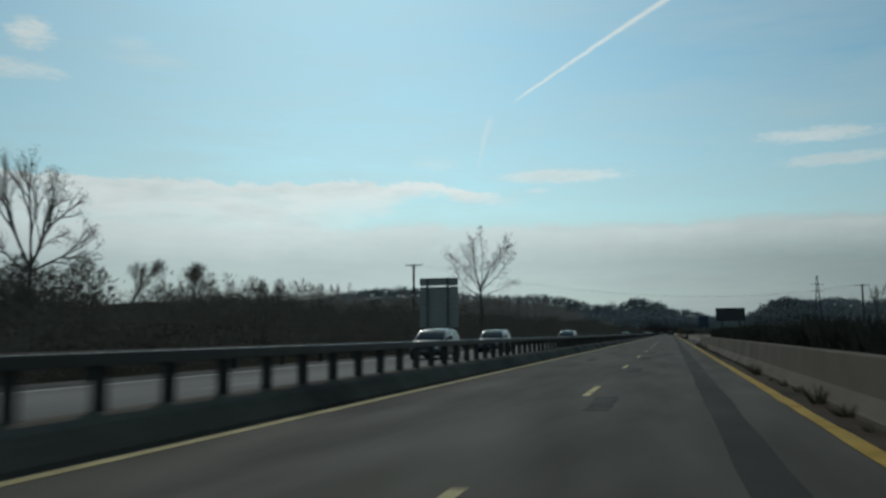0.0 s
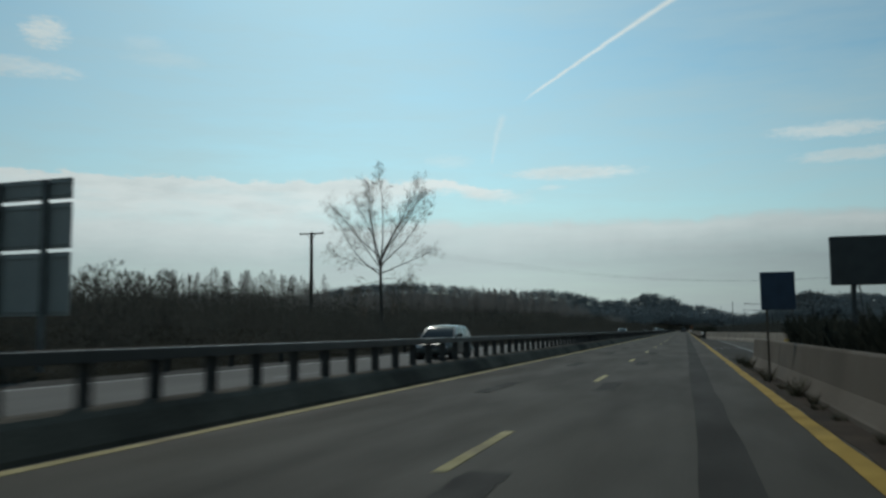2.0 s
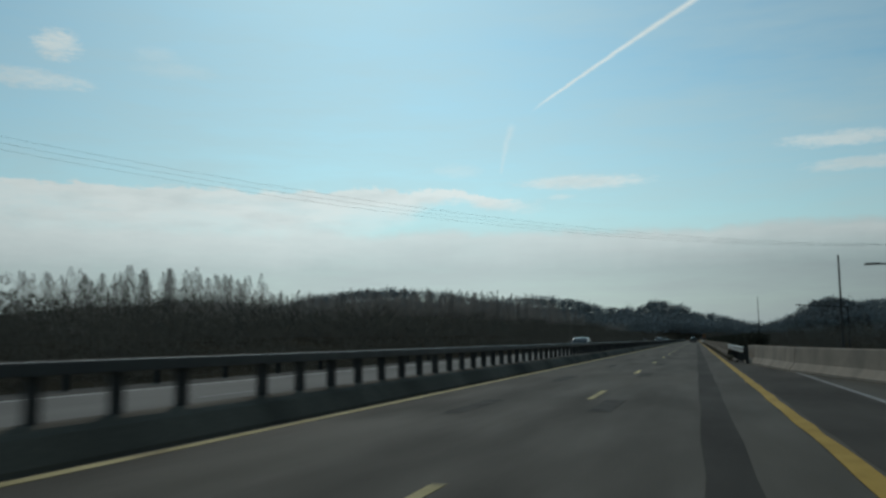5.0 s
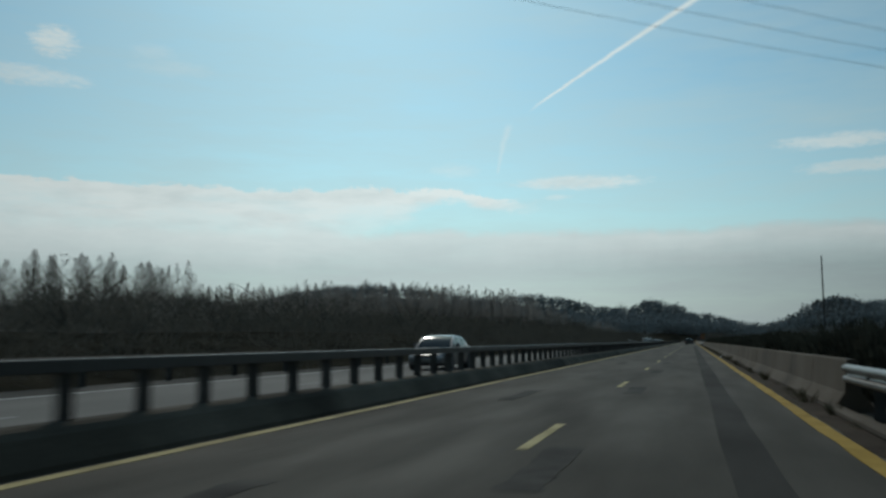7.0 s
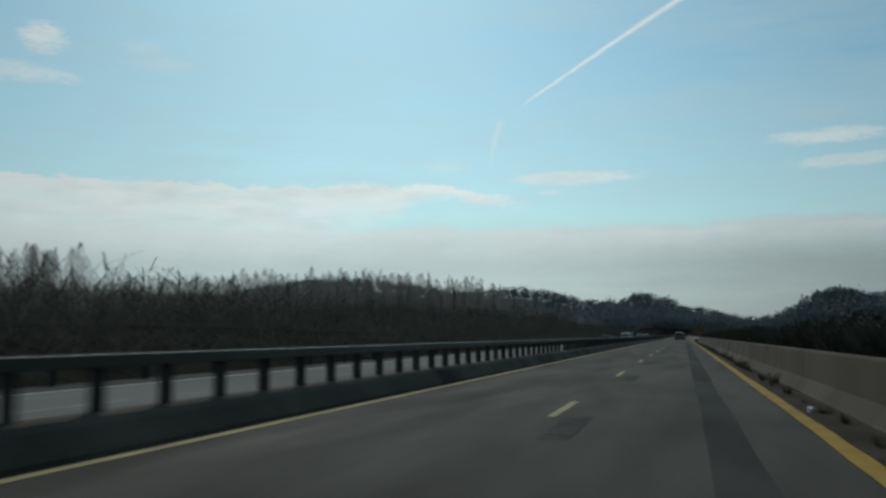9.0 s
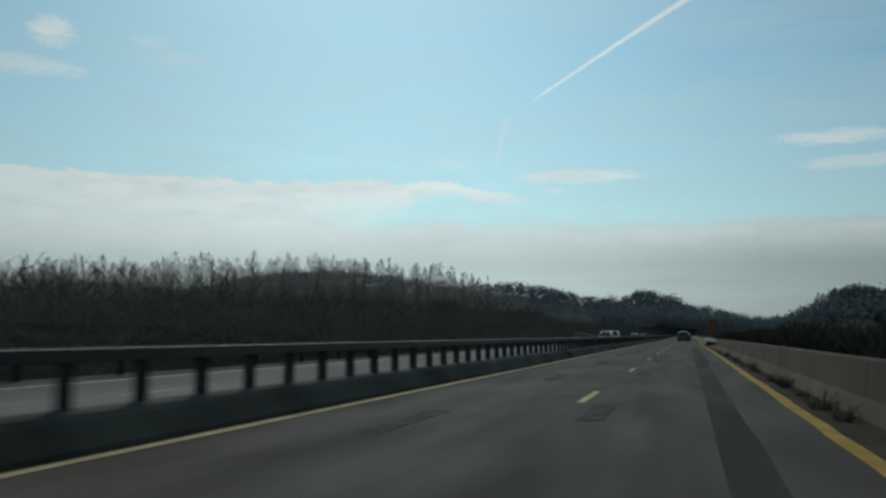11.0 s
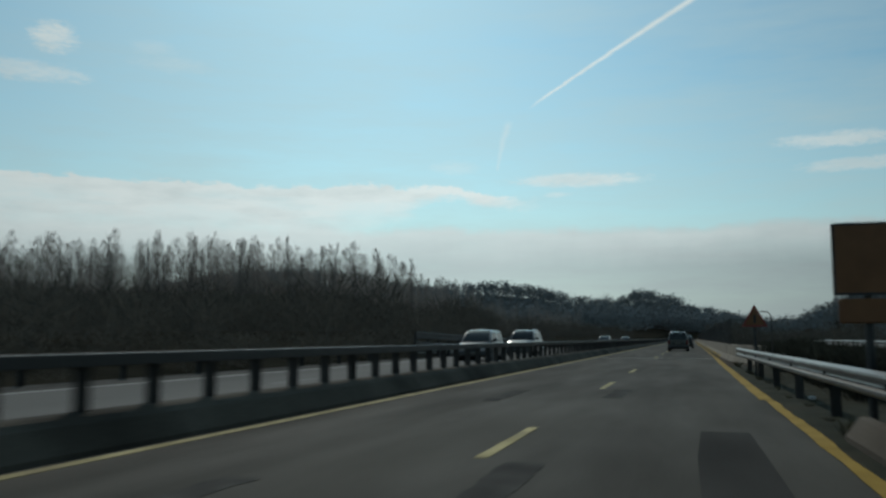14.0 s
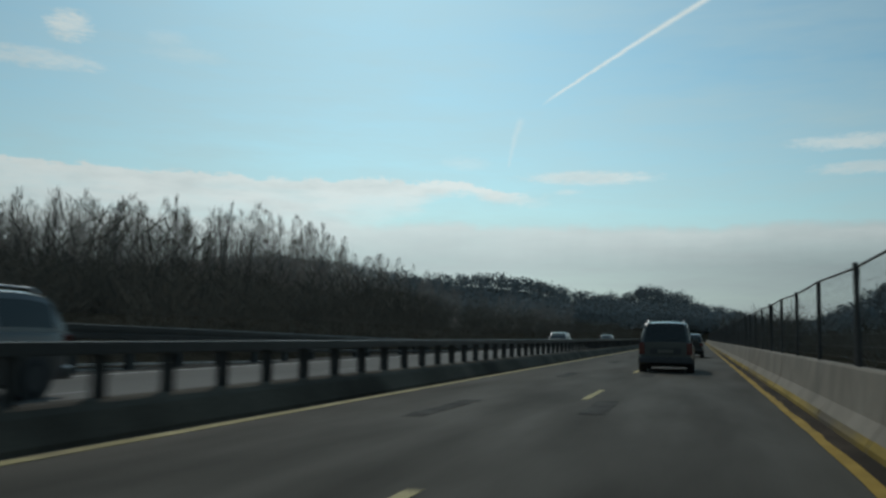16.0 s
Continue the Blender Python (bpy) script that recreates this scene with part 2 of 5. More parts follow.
M["yellow"] = mat("yellow_paint", (0.31, 0.19, 0.018), 0.85, spec=0.25, vary=0.22, scale=1.5, fine=40, bump=0.1, second=(0.24, 0.165, 0.035), spots=0.6)
M["faded_yellow"] = mat("faded_yellow_paint", (0.33, 0.275, 0.125), 0.85, spec=0.25, vary=0.2, scale=1.5, fine=40, bump=0.1, second=(0.2, 0.16, 0.08), spots=0.56)
M["white_paint"] = mat("white_paint", (0.38, 0.38, 0.36), 0.85, spec=0.25, vary=0.2, scale=2.5, fine=40, bump=0.1, second=(0.3, 0.3, 0.29), spots=0.58)
M["concrete"] = mat("concrete", (0.084, 0.067, 0.050), 0.92, spec=0.2, vary=0.14, scale=0.9, fine=35, bump=0.3, second=(0.058, 0.047, 0.037), spots=0.55, stretch=(1, 0.5, 0.6))
M["pale_concrete"] = mat("pale_concrete", (0.225, 0.195, 0.158), 0.92, spec=0.2, vary=0.14, scale=1.1, fine=35, bump=0.3, second=(0.17, 0.148, 0.122), spots=0.56)
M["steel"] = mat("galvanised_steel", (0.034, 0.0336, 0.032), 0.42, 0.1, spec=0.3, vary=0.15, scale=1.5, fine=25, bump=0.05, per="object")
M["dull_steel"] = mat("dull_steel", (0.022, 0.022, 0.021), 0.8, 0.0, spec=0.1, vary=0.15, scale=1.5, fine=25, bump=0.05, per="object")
M["bright_steel"] = mat("bright_galvanised_steel", (0.12, 0.115, 0.107), 0.38, 0.6, vary=0.15, scale=1.5, fine=25, bump=0.05, per="object")
M["pale_yellow"] = mat("worn_yellow_paint", (0.42, 0.34, 0.15), 0.85, spec=0.25, vary=0.25, scale=1.5, fine=40, bump=0.1, second=(0.2, 0.17, 0.09), spots=0.55)
M["worn_band"] = mat("worn_yellow_band", (0.26, 0.175, 0.03), 0.9, spec=0.2, vary=0.3, scale=0.8, fine=30, bump=0.2, second=(0.10, 0.08, 0.055), spots=0.47, stretch=(1, 0.5, 2))
M["post_steel"] = mat("weathered_steel", (0.038, 0.036, 0.033), 0.75, 0.2, vary=0.2, scale=2.0, fine=30, bump=0.1, per="object")
M["sign_back"] = mat("aluminium_sign_back", (0.27, 0.275, 0.255), 0.65, 0.1, vary=0.08, scale=0.8, fine=20, bump=0.02)
M["sign_frame"] = mat("grey_sign_post", (0.035, 0.037, 0.037), 0.6, 0.4, vary=0.15, bump=0.05)
M["sign_leg"] = mat("galvanised_sign_leg", (0.12, 0.122, 0.115), 0.6, 0.2, vary=0.12, bump=0.05)
M["board_dark"] = mat("dark_display_board", (0.022, 0.024, 0.024), 0.5, vary=0.2, bump=0.03)
M["blue"] = mat("blue_reflective_sheet", (0.010, 0.032, 0.066), 0.5, vary=0.12, bump=0.02)
# orange lowered to brown: the shade of backlit sign faces is in the colour
M["orange"] = mat("backlit_orange_sheet", (0.15, 0.06, 0.016), 0.6, vary=0.12, bump=0.02)
M["red"] = mat("red_sheet", (0.20, 0.02, 0.015), 0.5, vary=0.1, bump=0.02)
M["black"] = mat("black_print", (0.012, 0.012, 0.012), 0.5, vary=0.1, bump=0.02)
M["off_white"] = mat("white_sheet", (0.5, 0.5, 0.48), 0.45, vary=0.06, bump=0.02)
M["grass"] = mat("dry_grass_ground", (0.024, 0.023, 0.018), 1.0, spec=0.0, vary=0.4, scale=0.25, fine=12, bump=0.6, second=(0.032, 0.029, 0.022), spots=0.5)
M["verge"] = mat("dark_verge_earth", (0.082, 0.072, 0.057), 0.98, spec=0.1, vary=0.25, scale=0.5, fine=20, bump=0.6, second=(0.038, 0.033, 0.026), spots=0.52)
M["wet_grass"] = mat("dark_trodden_grass", (0.028, 0.029, 0.018), 0.98, spec=0.1, vary=0.35, scale=1.2, fine=30, bump=0.7, second=(0.042, 0.037, 0.024), spots=0.55)
M["dirt"] = mat("gathered_earth", (0.044, 0.031, 0.021), 0.98, spec=0.1, vary=0.35, scale=0.9, fine=20, bump=0.6, second=(0.026, 0.019, 0.013), spots=0.52)
M["bark"] = mat("grey_bark", (0.075, 0.066, 0.056), 0.9, vary=0.3, scale=3, fine=25, bump=0.5, stretch=(1, 1, 0.3))
M["bud"] = mat("brown_buds", (0.085, 0.062, 0.040), 0.85, vary=0.35, scale=0.8, fine=8, bump=0, per="island")
M["timber"] = mat("tarred_timber", (0.07, 0.058, 0.046), 0.85, vary=0.25, scale=2, fine=20, bump=0.3, stretch=(1, 1, 0.2))
M["wire"] = mat("cable", (0.05, 0.05, 0.05), 0.6, 0.3, vary=0.05, bump=0)
M["rubber"] = mat("rubber", (0.018, 0.018, 0.018), 0.85, vary=0.2, bump=0.1)
M["rim"] = mat("alloy_rim", (0.45, 0.45, 0.46), 0.35, 0.9, vary=0.08, bump=0)
M["trim"] = mat("black_plastic_trim", (0.025, 0.025, 0.026), 0.6, vary=0.15, bump=0.05)
M["plate"] = mat("plate_sheet", (0.09, 0.086, 0.07), 0.5, vary=0.05, bump=0)
M["tail"] = mat("red_lens", (0.085, 0.010, 0.008), 0.15, vary=0.1, bump=0, coat=0.5)
M["lens"] = mat("clear_lens", (0.75, 0.77, 0.8), 0.08, 0.6, vary=0.05, bump=0, coat=0.6)
M["glass"] = mat("tinted_glass", (0.012, 0.016, 0.016), 0.1, 0.0, vary=0.1, bump=0, spec=0.5)
M["weed"] = mat("dry_weed", (0.085, 0.075, 0.04), 0.9, vary=0.4, scale=3, fine=20, bump=0, per="island")


def twigs(name, base, vary, scale, thin=0.5):
    """Thin wood seen against the light: half scattered back, half let through."""
    m = mat(name, base, 0.95, spec=0.05, vary=vary, scale=scale, fine=scale * 30, bump=0, per="island")
    n, l = m.node_tree.nodes, m.node_tree.links
    col = n["Principled BSDF"].inputs["Base Color"].links[0].from_socket
    a, b, x = n.new("ShaderNodeBsdfDiffuse"), n.new("ShaderNodeBsdfTranslucent"), n.new("ShaderNodeMixShader")
    l.new(col, a.inputs[0])
    l.new(col, b.inputs[0])
    x.inputs[0].default_value = thin
    l.new(a.outputs[0], x.inputs[1])
    l.new(b.outputs[0], x.inputs[2])
    l.new(x.outputs[0], n["Material Output"].inputs[0])
    return m


M["wood_far"] = twigs("bare_twigs", (0.215, 0.205, 0.19), 0.16, 0.05)
M["tuft"] = twigs("brown_tufts", (0.15, 0.12, 0.09), 0.3, 0.8)
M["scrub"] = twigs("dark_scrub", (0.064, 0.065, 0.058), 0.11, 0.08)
# aerial haze is put into these two base colours as a blue-grey lift
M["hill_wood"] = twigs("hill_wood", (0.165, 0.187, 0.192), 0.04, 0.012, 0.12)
M["hazed_slope_wood"] = twigs("hazed_slope_wood", (0.12, 0.13, 0.128), 0.05, 0.02, 0.12)
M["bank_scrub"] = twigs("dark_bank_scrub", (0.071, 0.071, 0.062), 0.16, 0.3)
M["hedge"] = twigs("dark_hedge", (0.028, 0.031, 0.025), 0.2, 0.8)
M["slim_bark"] = twigs("pale_bark", (0.17, 0.155, 0.14), 0.15, 0.3)


def paint(name, colour, metal=0.4):
    return mat(name, tuple(0.18 * c for c in colour), 0.34, metal, vary=0.05, scale=1.0, fine=10, bump=0, coat=0.8)


# ---- mesh helpers ----
def mesh_of(name, verts, faces, material, smooth=False):
    me = bpy.data.meshes.new(name)
    me.from_pydata([tuple(v) for v in verts], [], [tuple(f) for f in faces])
    me.materials.append(material)
    if smooth:
        me.polygons.foreach_set("use_smooth", [True] * len(me.polygons))
    me.update()
    return me


def quads_mesh(name, verts, faces, material):
    """A mesh from two arrays: (n, 3) points and (m, 4) corners."""
    me = bpy.data.meshes.new(name)
    m = len(faces)
    me.vertices.add(len(verts))
    me.vertices.foreach_set("co", np.asarray(verts, dtype=np.float32).ravel())
    me.loops.add(m * 4)
    me.loops.foreach_set("vertex_index", np.asarray(faces, dtype=np.int32).ravel())
    me.polygons.add(m)
    me.polygons.foreach_set("loop_start", np.arange(0, m * 4, 4, dtype=np.int32))
    me.update(calc_edges=True)
    me.materials.append(material)
    return me


def child(name, me, parent, label="", at=None):
    ob = new(name, me)
    ob.parent = parent
    if at is not None:
        ob.matrix_basis = at
    return tagged(ob, label)


def bm_mesh(name, bm, material, smooth=False):
    me = bpy.data.meshes.new(name)
    bmesh.ops.recalc_face_normals(bm, faces=bm.faces[:])
    bm.to_mesh(me)
    bm.free()
    me.materials.append(material)
    if smooth:
        me.polygons.foreach_set("use_smooth", [True] * len(me.polygons))
    return me


def box_bm(lo, hi, bevel=0.0, bm=None):
    bm = bm or bmesh.new()
    r = bmesh.ops.create_cube(bm, size=1.0)
    for v in r["verts"]:
        v.co = Vector((lo[i] + (v.co[i] + 0.5) * (hi[i] - lo[i]) for i in range(3)))
    if bevel:
        edges = list({e for v in r["verts"] for e in v.link_edges})
        bmesh.ops.bevel(bm, geom=edges, offset=bevel, segments=1, affect="EDGES")
    return bm


def box(name, lo, hi, material, bevel=0.01):
    return bm_mesh(name, box_bm(lo, hi, bevel), material)


def tube(p, q, r0, r1, sides, verts, faces):
    """Adds a tapered stick from p to q to two lists."""
    p, q = Vector(p), Vector(q)
    d = (q - p)
    if d.length < 1e-6:
        return
    d.normalize()
    a = d.orthogonal().normalized()
    b = d.cross(a)
    k = len(verts)
    for c, r in ((p, r0), (q, r1)):
        for i in range(sides):
            t = 2 * math.pi * i / sides
            verts.append(c + a * (r * math.cos(t)) + b * (r * math.sin(t)))
    for i in range(sides):
        j = (i + 1) % sides
        faces.append((k + i, k + j, k + sides + j, k + sides + i))


def sticks(name, list_of, material, sides=6):
    v, f = [], []
    for p, q, r0, r1 in list_of:
        tube(p, q, r0, r1, sides, v, f)
    return mesh_of(name, v, f, material)


def hose(name, pts, r, material, sides=5):
    """One unbroken round line through points."""
    v, f = [], []
    for i, p in enumerate(pts):
        d = (Vector(pts[min(i + 1, len(pts) - 1)]) - Vector(pts[max(i - 1, 0)])).normalized()
        a = d.cross(Vector((0, 0, 1))).normalized()
        b = a.cross(d)
        for k in range(sides):
            t = 2 * math.pi * k / sides
            v.append(Vector(p) + a * (r * math.cos(t)) + b * (r * math.sin(t)))
    for i in range(len(pts) - 1):
        for k in range(sides):
            j = (k + 1) % sides
            f.append((i * sides + k, i * sides + j, (i + 1) * sides + j, (i + 1) * sides + k))
    return mesh_of(name, v, f, material, True)


def extrude_y(name, profile, y0, y1, material, steps=1, closed=True):
    """A bar of constant section (x, z) along y."""
    n = len(profile)
    verts, faces = [], []
    for s in range(steps + 1):
        y = y0 + (y1 - y0) * s / steps
        verts += [(x, y, z) for x, z in profile]
    for s in range(steps):
        for i in range(n if closed else n - 1):
            j = (i + 1) % n
            faces.append((s * n + i, s * n + j, (s + 1) * n + j, (s + 1) * n + i))
    if closed:
        faces.append(tuple(range(n)))
        faces.append(tuple(steps * n + i for i in reversed(range(n))))
    bm = bmesh.new()
    vs = [bm.verts.new(v) for v in verts]
    for f in faces:
        bm.faces.new([vs[i] for i in f])
    return bm_mesh(name, bm, material)


def strip(name, x0, x1, y0, y1, z, material, jitter=0.0, seed=1, step=1.5, thick=0.003, bend=lambda y: 0.0):
    """A painted or laid strip along the road, with slightly uneven edges."""
    rng = random.Random(seed)
    n = max(1, int((y1 - y0) / step))
    v, f = [], []
    for i in range(n + 1):
        y = y0 + (y1 - y0) * i / n
        a, b = rng.uniform(-jitter, jitter) + bend(y), rng.uniform(-jitter, jitter) + bend(y)
        v += [(x0 + a, y, z - thick), (x0 + a, y, z), (x1 + b, y, z), (x1 + b, y, z - thick)]
    for i in range(n):
        k = i * 4
        for j in range(3):
            f.append((k + j, k + j + 1, k + 5 + j, k + 4 + j))
    f += [(0, 1, 2, 3), (n * 4 + 3, n * 4 + 2, n * 4 + 1, n * 4)]
    bm = bmesh.new()
    vs = [bm.verts.new(p) for p in v]
    for q in f:
        bm.faces.new([vs[i] for i in q])
    return bm_mesh(name, bm, material)


# ---- ground and hills ----
BUMPS = [(-174, 1058, 133, 126, 35), (-302, 949, 176, 121, 42), (-44, 1225, 38, 116, 37), (5, 1394, 68, 99, 28), (76, 1420, 97, 73, 14),
         (226, 1344, 98, 169, 38), (350, 1180, 130, 220, 48), (-560, 900, 200, 260, 38), (600, 1100, 220, 260, 45), (159, 1161, 47, 86, 30),
         (-18, 1200, 33, 100, 32), (-72, 1202, 57, 102, 29), (107, 896, 30, 104, 22)]


def land(x, y):
    """Height of the ground away from the road."""
    h = -0.35
    if x < -16:
        h += 2.0 * min(1, (-16 - x) / 16) + 1.2 * min(1, max(0, (-60 - x) / 60))
        h += 0.5 * math.sin(y * 0.031) * min(1, (-16 - x) / 20)
    if x > 9:
        h += 1.2 * min(1, (x - 9) / 30)
    top = 0
    for cx, cy, sx, sy, a in BUMPS:
        top = max(top, a * math.exp(-((x - cx) / sx) ** 2 - ((y - cy) / sy) ** 2))
    return h + top


def ground():
    xs = sorted(set([-4200, -3000, -2000, -1400, -1000, -800] + list(range(-700, -60, 20)) + list(range(-60, -14, 4)) + [-15.6, -7.5, -5.4, 4.3, 8.95] +
                    list(range(10, 60, 6)) + list(range(60, 760, 20)) + [800, 1000, 1400, 2000, 3000, 4200]))
    ys = sorted(set([-4200, -2000, -1000, -500, -200] + list(range(-100, 700, 20)) + list(range(700, 1700, 25)) + [1800, 2000, 2400, 3000, 4000, 4800]))
    v = []
    for y in ys:
        for x in xs:
            flat = -15.7 <= x <= 9 and y < 965
            v.append((x, y, -0.35 if flat else land(x, y)))
    n = len(xs)
    f = [(j * n + i, j * n + i + 1, (j + 1) * n + i + 1, (j + 1) * n + i) for j in range(len(ys) - 1) for i in range(n - 1)]
    tagged(new("ground", mesh_of("ground", v, f, M["grass"], True)), "dry brown grass and earth beside the motorway", "ground", kind="structure")


ground()


# ---- carriageways ----
Y0, Y1 = -60.0, 960.0
road = tagged(new("road", extrude_y("road", [(-5.38, -0.4), (-5.38, 0.0), (4.25, 0.0), (4.25, -0.4)], Y0, Y1, M["asphalt"], 200)),
              "grey worn asphalt motorway carriageway with two lanes", "road", kind="structure")
child("slip_area", extrude_y("slip_area", [(4.25, -0.4), (4.25, -0.003), (8.9, -0.003), (8.9, -0.4)], 66, 176, M["asphalt"], 20), road, "grey asphalt lay-by surface")
child("shoulder_overlay", strip("shoulder_overlay", 2.02, 3.62, 78, 172, 0.004, M["shoulder"], 0.02, 3), road, "dark asphalt shoulder")
opp = tagged(new("opposite_road", extrude_y("opposite_road", [(-13.7, -0.4), (-13.7, 0.0), (-7.35, 0.0), (-7.35, -0.4)], Y0, Y1, M["opp_road"], 120)),
             "pale grey concrete carriageway for oncoming traffic", "road", kind="structure")
child("shoulder", extrude_y("opp_shoulder", [(-15.6, -0.4), (-15.6, -0.004), (-13.7, -0.004), (-13.7, -0.4)], Y0, Y1, M["dark_asphalt"], 120), opp, "dark asphalt hard shoulder")
child("edge_line", strip("opp_edge", -13.66, -13.5, Y0, Y1, 0.004, M["white_paint"], 0.01, 5, 4), opp, "white edge line")
for k in range(-3, 75):
    child("lane_dash", strip("opp_dash", -10.2, -10.05, k * 13 + 4, k * 13 + 7, 0.004, M["stain"], 0.005, k + 90), opp)
# raised median between the carriageways
med = [(-7.42, -0.4), (-7.40, 0.02), (-7.0, 0.08), (-6.5, 0.2), (-6.12, 0.36), (-5.95, 0.392), (-5.78, 0.385), (-5.6, 0.30), (-5.42, 0.05), (-5.40, -0.4)]
tagged(new("median", extrude_y("median", med, Y0, Y1, M["verge"], 240)), "dark earth and dry grass median strip, slightly raised", "verge", kind="structure")

# earth that has gathered along the walls
for n, (a, b, x1) in enumerate(((-60, 78, 2.5), (165, 338, 2.5), (338, 372, 4.2), (372, 384, 3.4), (384, 700, 2.3))):
    child("dirt_strip", strip("dirt_strip", 1.98 if b < 340 else 1.9, x1, a, b, 0.012, M["wet_grass" if a == 338 else "dirt"], 0.03, 50 + n, 0.7, 0.009), road, "dark gathered earth")
# markings on the near carriageway
child("edge_line", strip("left_line", -5.29, -5.11, Y0, 700, 0.005, M["faded_yellow"], 0.012, 11, 2.0), road, "worn yellow edge line")
child("edge_line", strip("right_line", 1.74, 1.945, Y0, 352, 0.009, M["yellow"], 0.02, 12, 1.2), road, "worn yellow edge line")
child("edge_line", strip("right_line_b", 1.64, 1.88, 352, 700, 0.009, M["yellow"], 0.014, 13, 1.2, bend=lambda y: 0.12 * min(1, max(0, (y - 374) / 22))), road, "worn yellow edge line")
child("edge_line", strip("shoulder_line", 3.66, 3.79, 79, 168, 0.010, M["stain"], 0.015, 14, 2.0), road, "white edge line of the lay-by")
dash_me = strip("lane_dash", -0.065, 0.065, 0, 2.95, 0.006, M["faded_yellow"], 0.008, 20, 0.5)
pale_me = strip("lane_dash_pale", -0.065, 0.065, 0, 2.95, 0.006, M["pale_yellow"], 0.008, 21, 0.5)
patch_me = strip("black_patch", -0.19, 0.19, 0, 2.9, 0.0045, M["patch"], 0.03, 22, 0.12)
wide_me = strip("road_patch", -0.17, 0.17, 0, 3.4, 0.0045, M["patch"], 0.045, 23, 0.14)
rng = random.Random(4)
DASH0 = 16.15
for k in range(-4, 55):
    y = DASH0 + 13 * k + 1.8 * min(1, max(0, (k - 6) / 4)) if k < 26 else (355.0 + 9.8 * (k - 26) if k < 28 else 386.6 + 13 * (k - 28))
    child("lane_dash", dash_me if k % 5 else pale_me, road, at=pose(-1.60, y, 0))
    if rng.random() < 0.85:
        child("black_patch", patch_me, road, at=pose(-1.14 + rng.uniform(-0.06, 0.05), y - 2.9 + rng.uniform(-0.3, 0.3), 0, 0, 0, rng.uniform(-0.6, 0.6)))
    if rng.random() < 0.75:
        child("black_patch", wide_me, road, at=pose(-3.35 + rng.uniform(-0.12, 0.12), y - 4.6 + rng.uniform(-1.5, 1.5), 0, 0, 0, rng.uniform(-1, 1)))
child("joint_strip", strip("joint_strip", 0.50, 0.94, Y0, 300, 0.0042, M["joint"], 0.025, 31, 2.5), road, "long dark asphalt repair strip")
child("joint_strip", strip("joint_strip_b", 0.48, 1.08, 300, 346, 0.0042, M["joint"], 0.05, 32, 2.5), road, "dark asphalt repair strip")
joint = strip("expansion_joint", -5.1, 1.7, 386.18, 386.36, 0.007, M["white_paint"], 0.0, 33, 0.1)
child("expansion_joint", joint, road, "pale bridge expansion joint across the lanes")
child("bitumen_seam", sticks("bitumen_seam", [((1.97, 102.7, 0.004), (2.2, 103.3, 0.004), 0.012, 0.014), ((2.2, 103.3, 0.004), (2.75, 103.9, 0.004), 0.014, 0.014), ((2.75, 103.9, 0.004), (3.3, 103.4, 0.004), 0.014, 0.012), ((3.3, 103.4, 0.004), (3.9, 102.5, 0.004), 0.012, 0.01)], M["white_paint"], 4), road, "pale curved mark across the shoulder")


# ---- guardrails ----
def w_profile(flip=1, z0=0.0, h=0.31, d=0.083):
    """The double wave of a steel crash barrier, facing +x when flip is 1."""
    pts = [(0, 0), (0.2, 0.02), (0.9, 0.11), (1.0, 0.2), (0.95, 0.30), (0.1, 0.42), (0.0, 0.5), (0.1, 0.58), (0.95, 0.70), (1.0, 0.80), (0.9, 0.89), (0.2, 0.98), (0, 1)]
    outer = [(flip * d * a, z0 + h * b) for a, b in pts]
    inner = [(flip * (d * a - 0.008), z0 + h * b + (0.004 if 0 < b < 1 else 0)) for a, b in reversed(pts)]
    return outer + inner


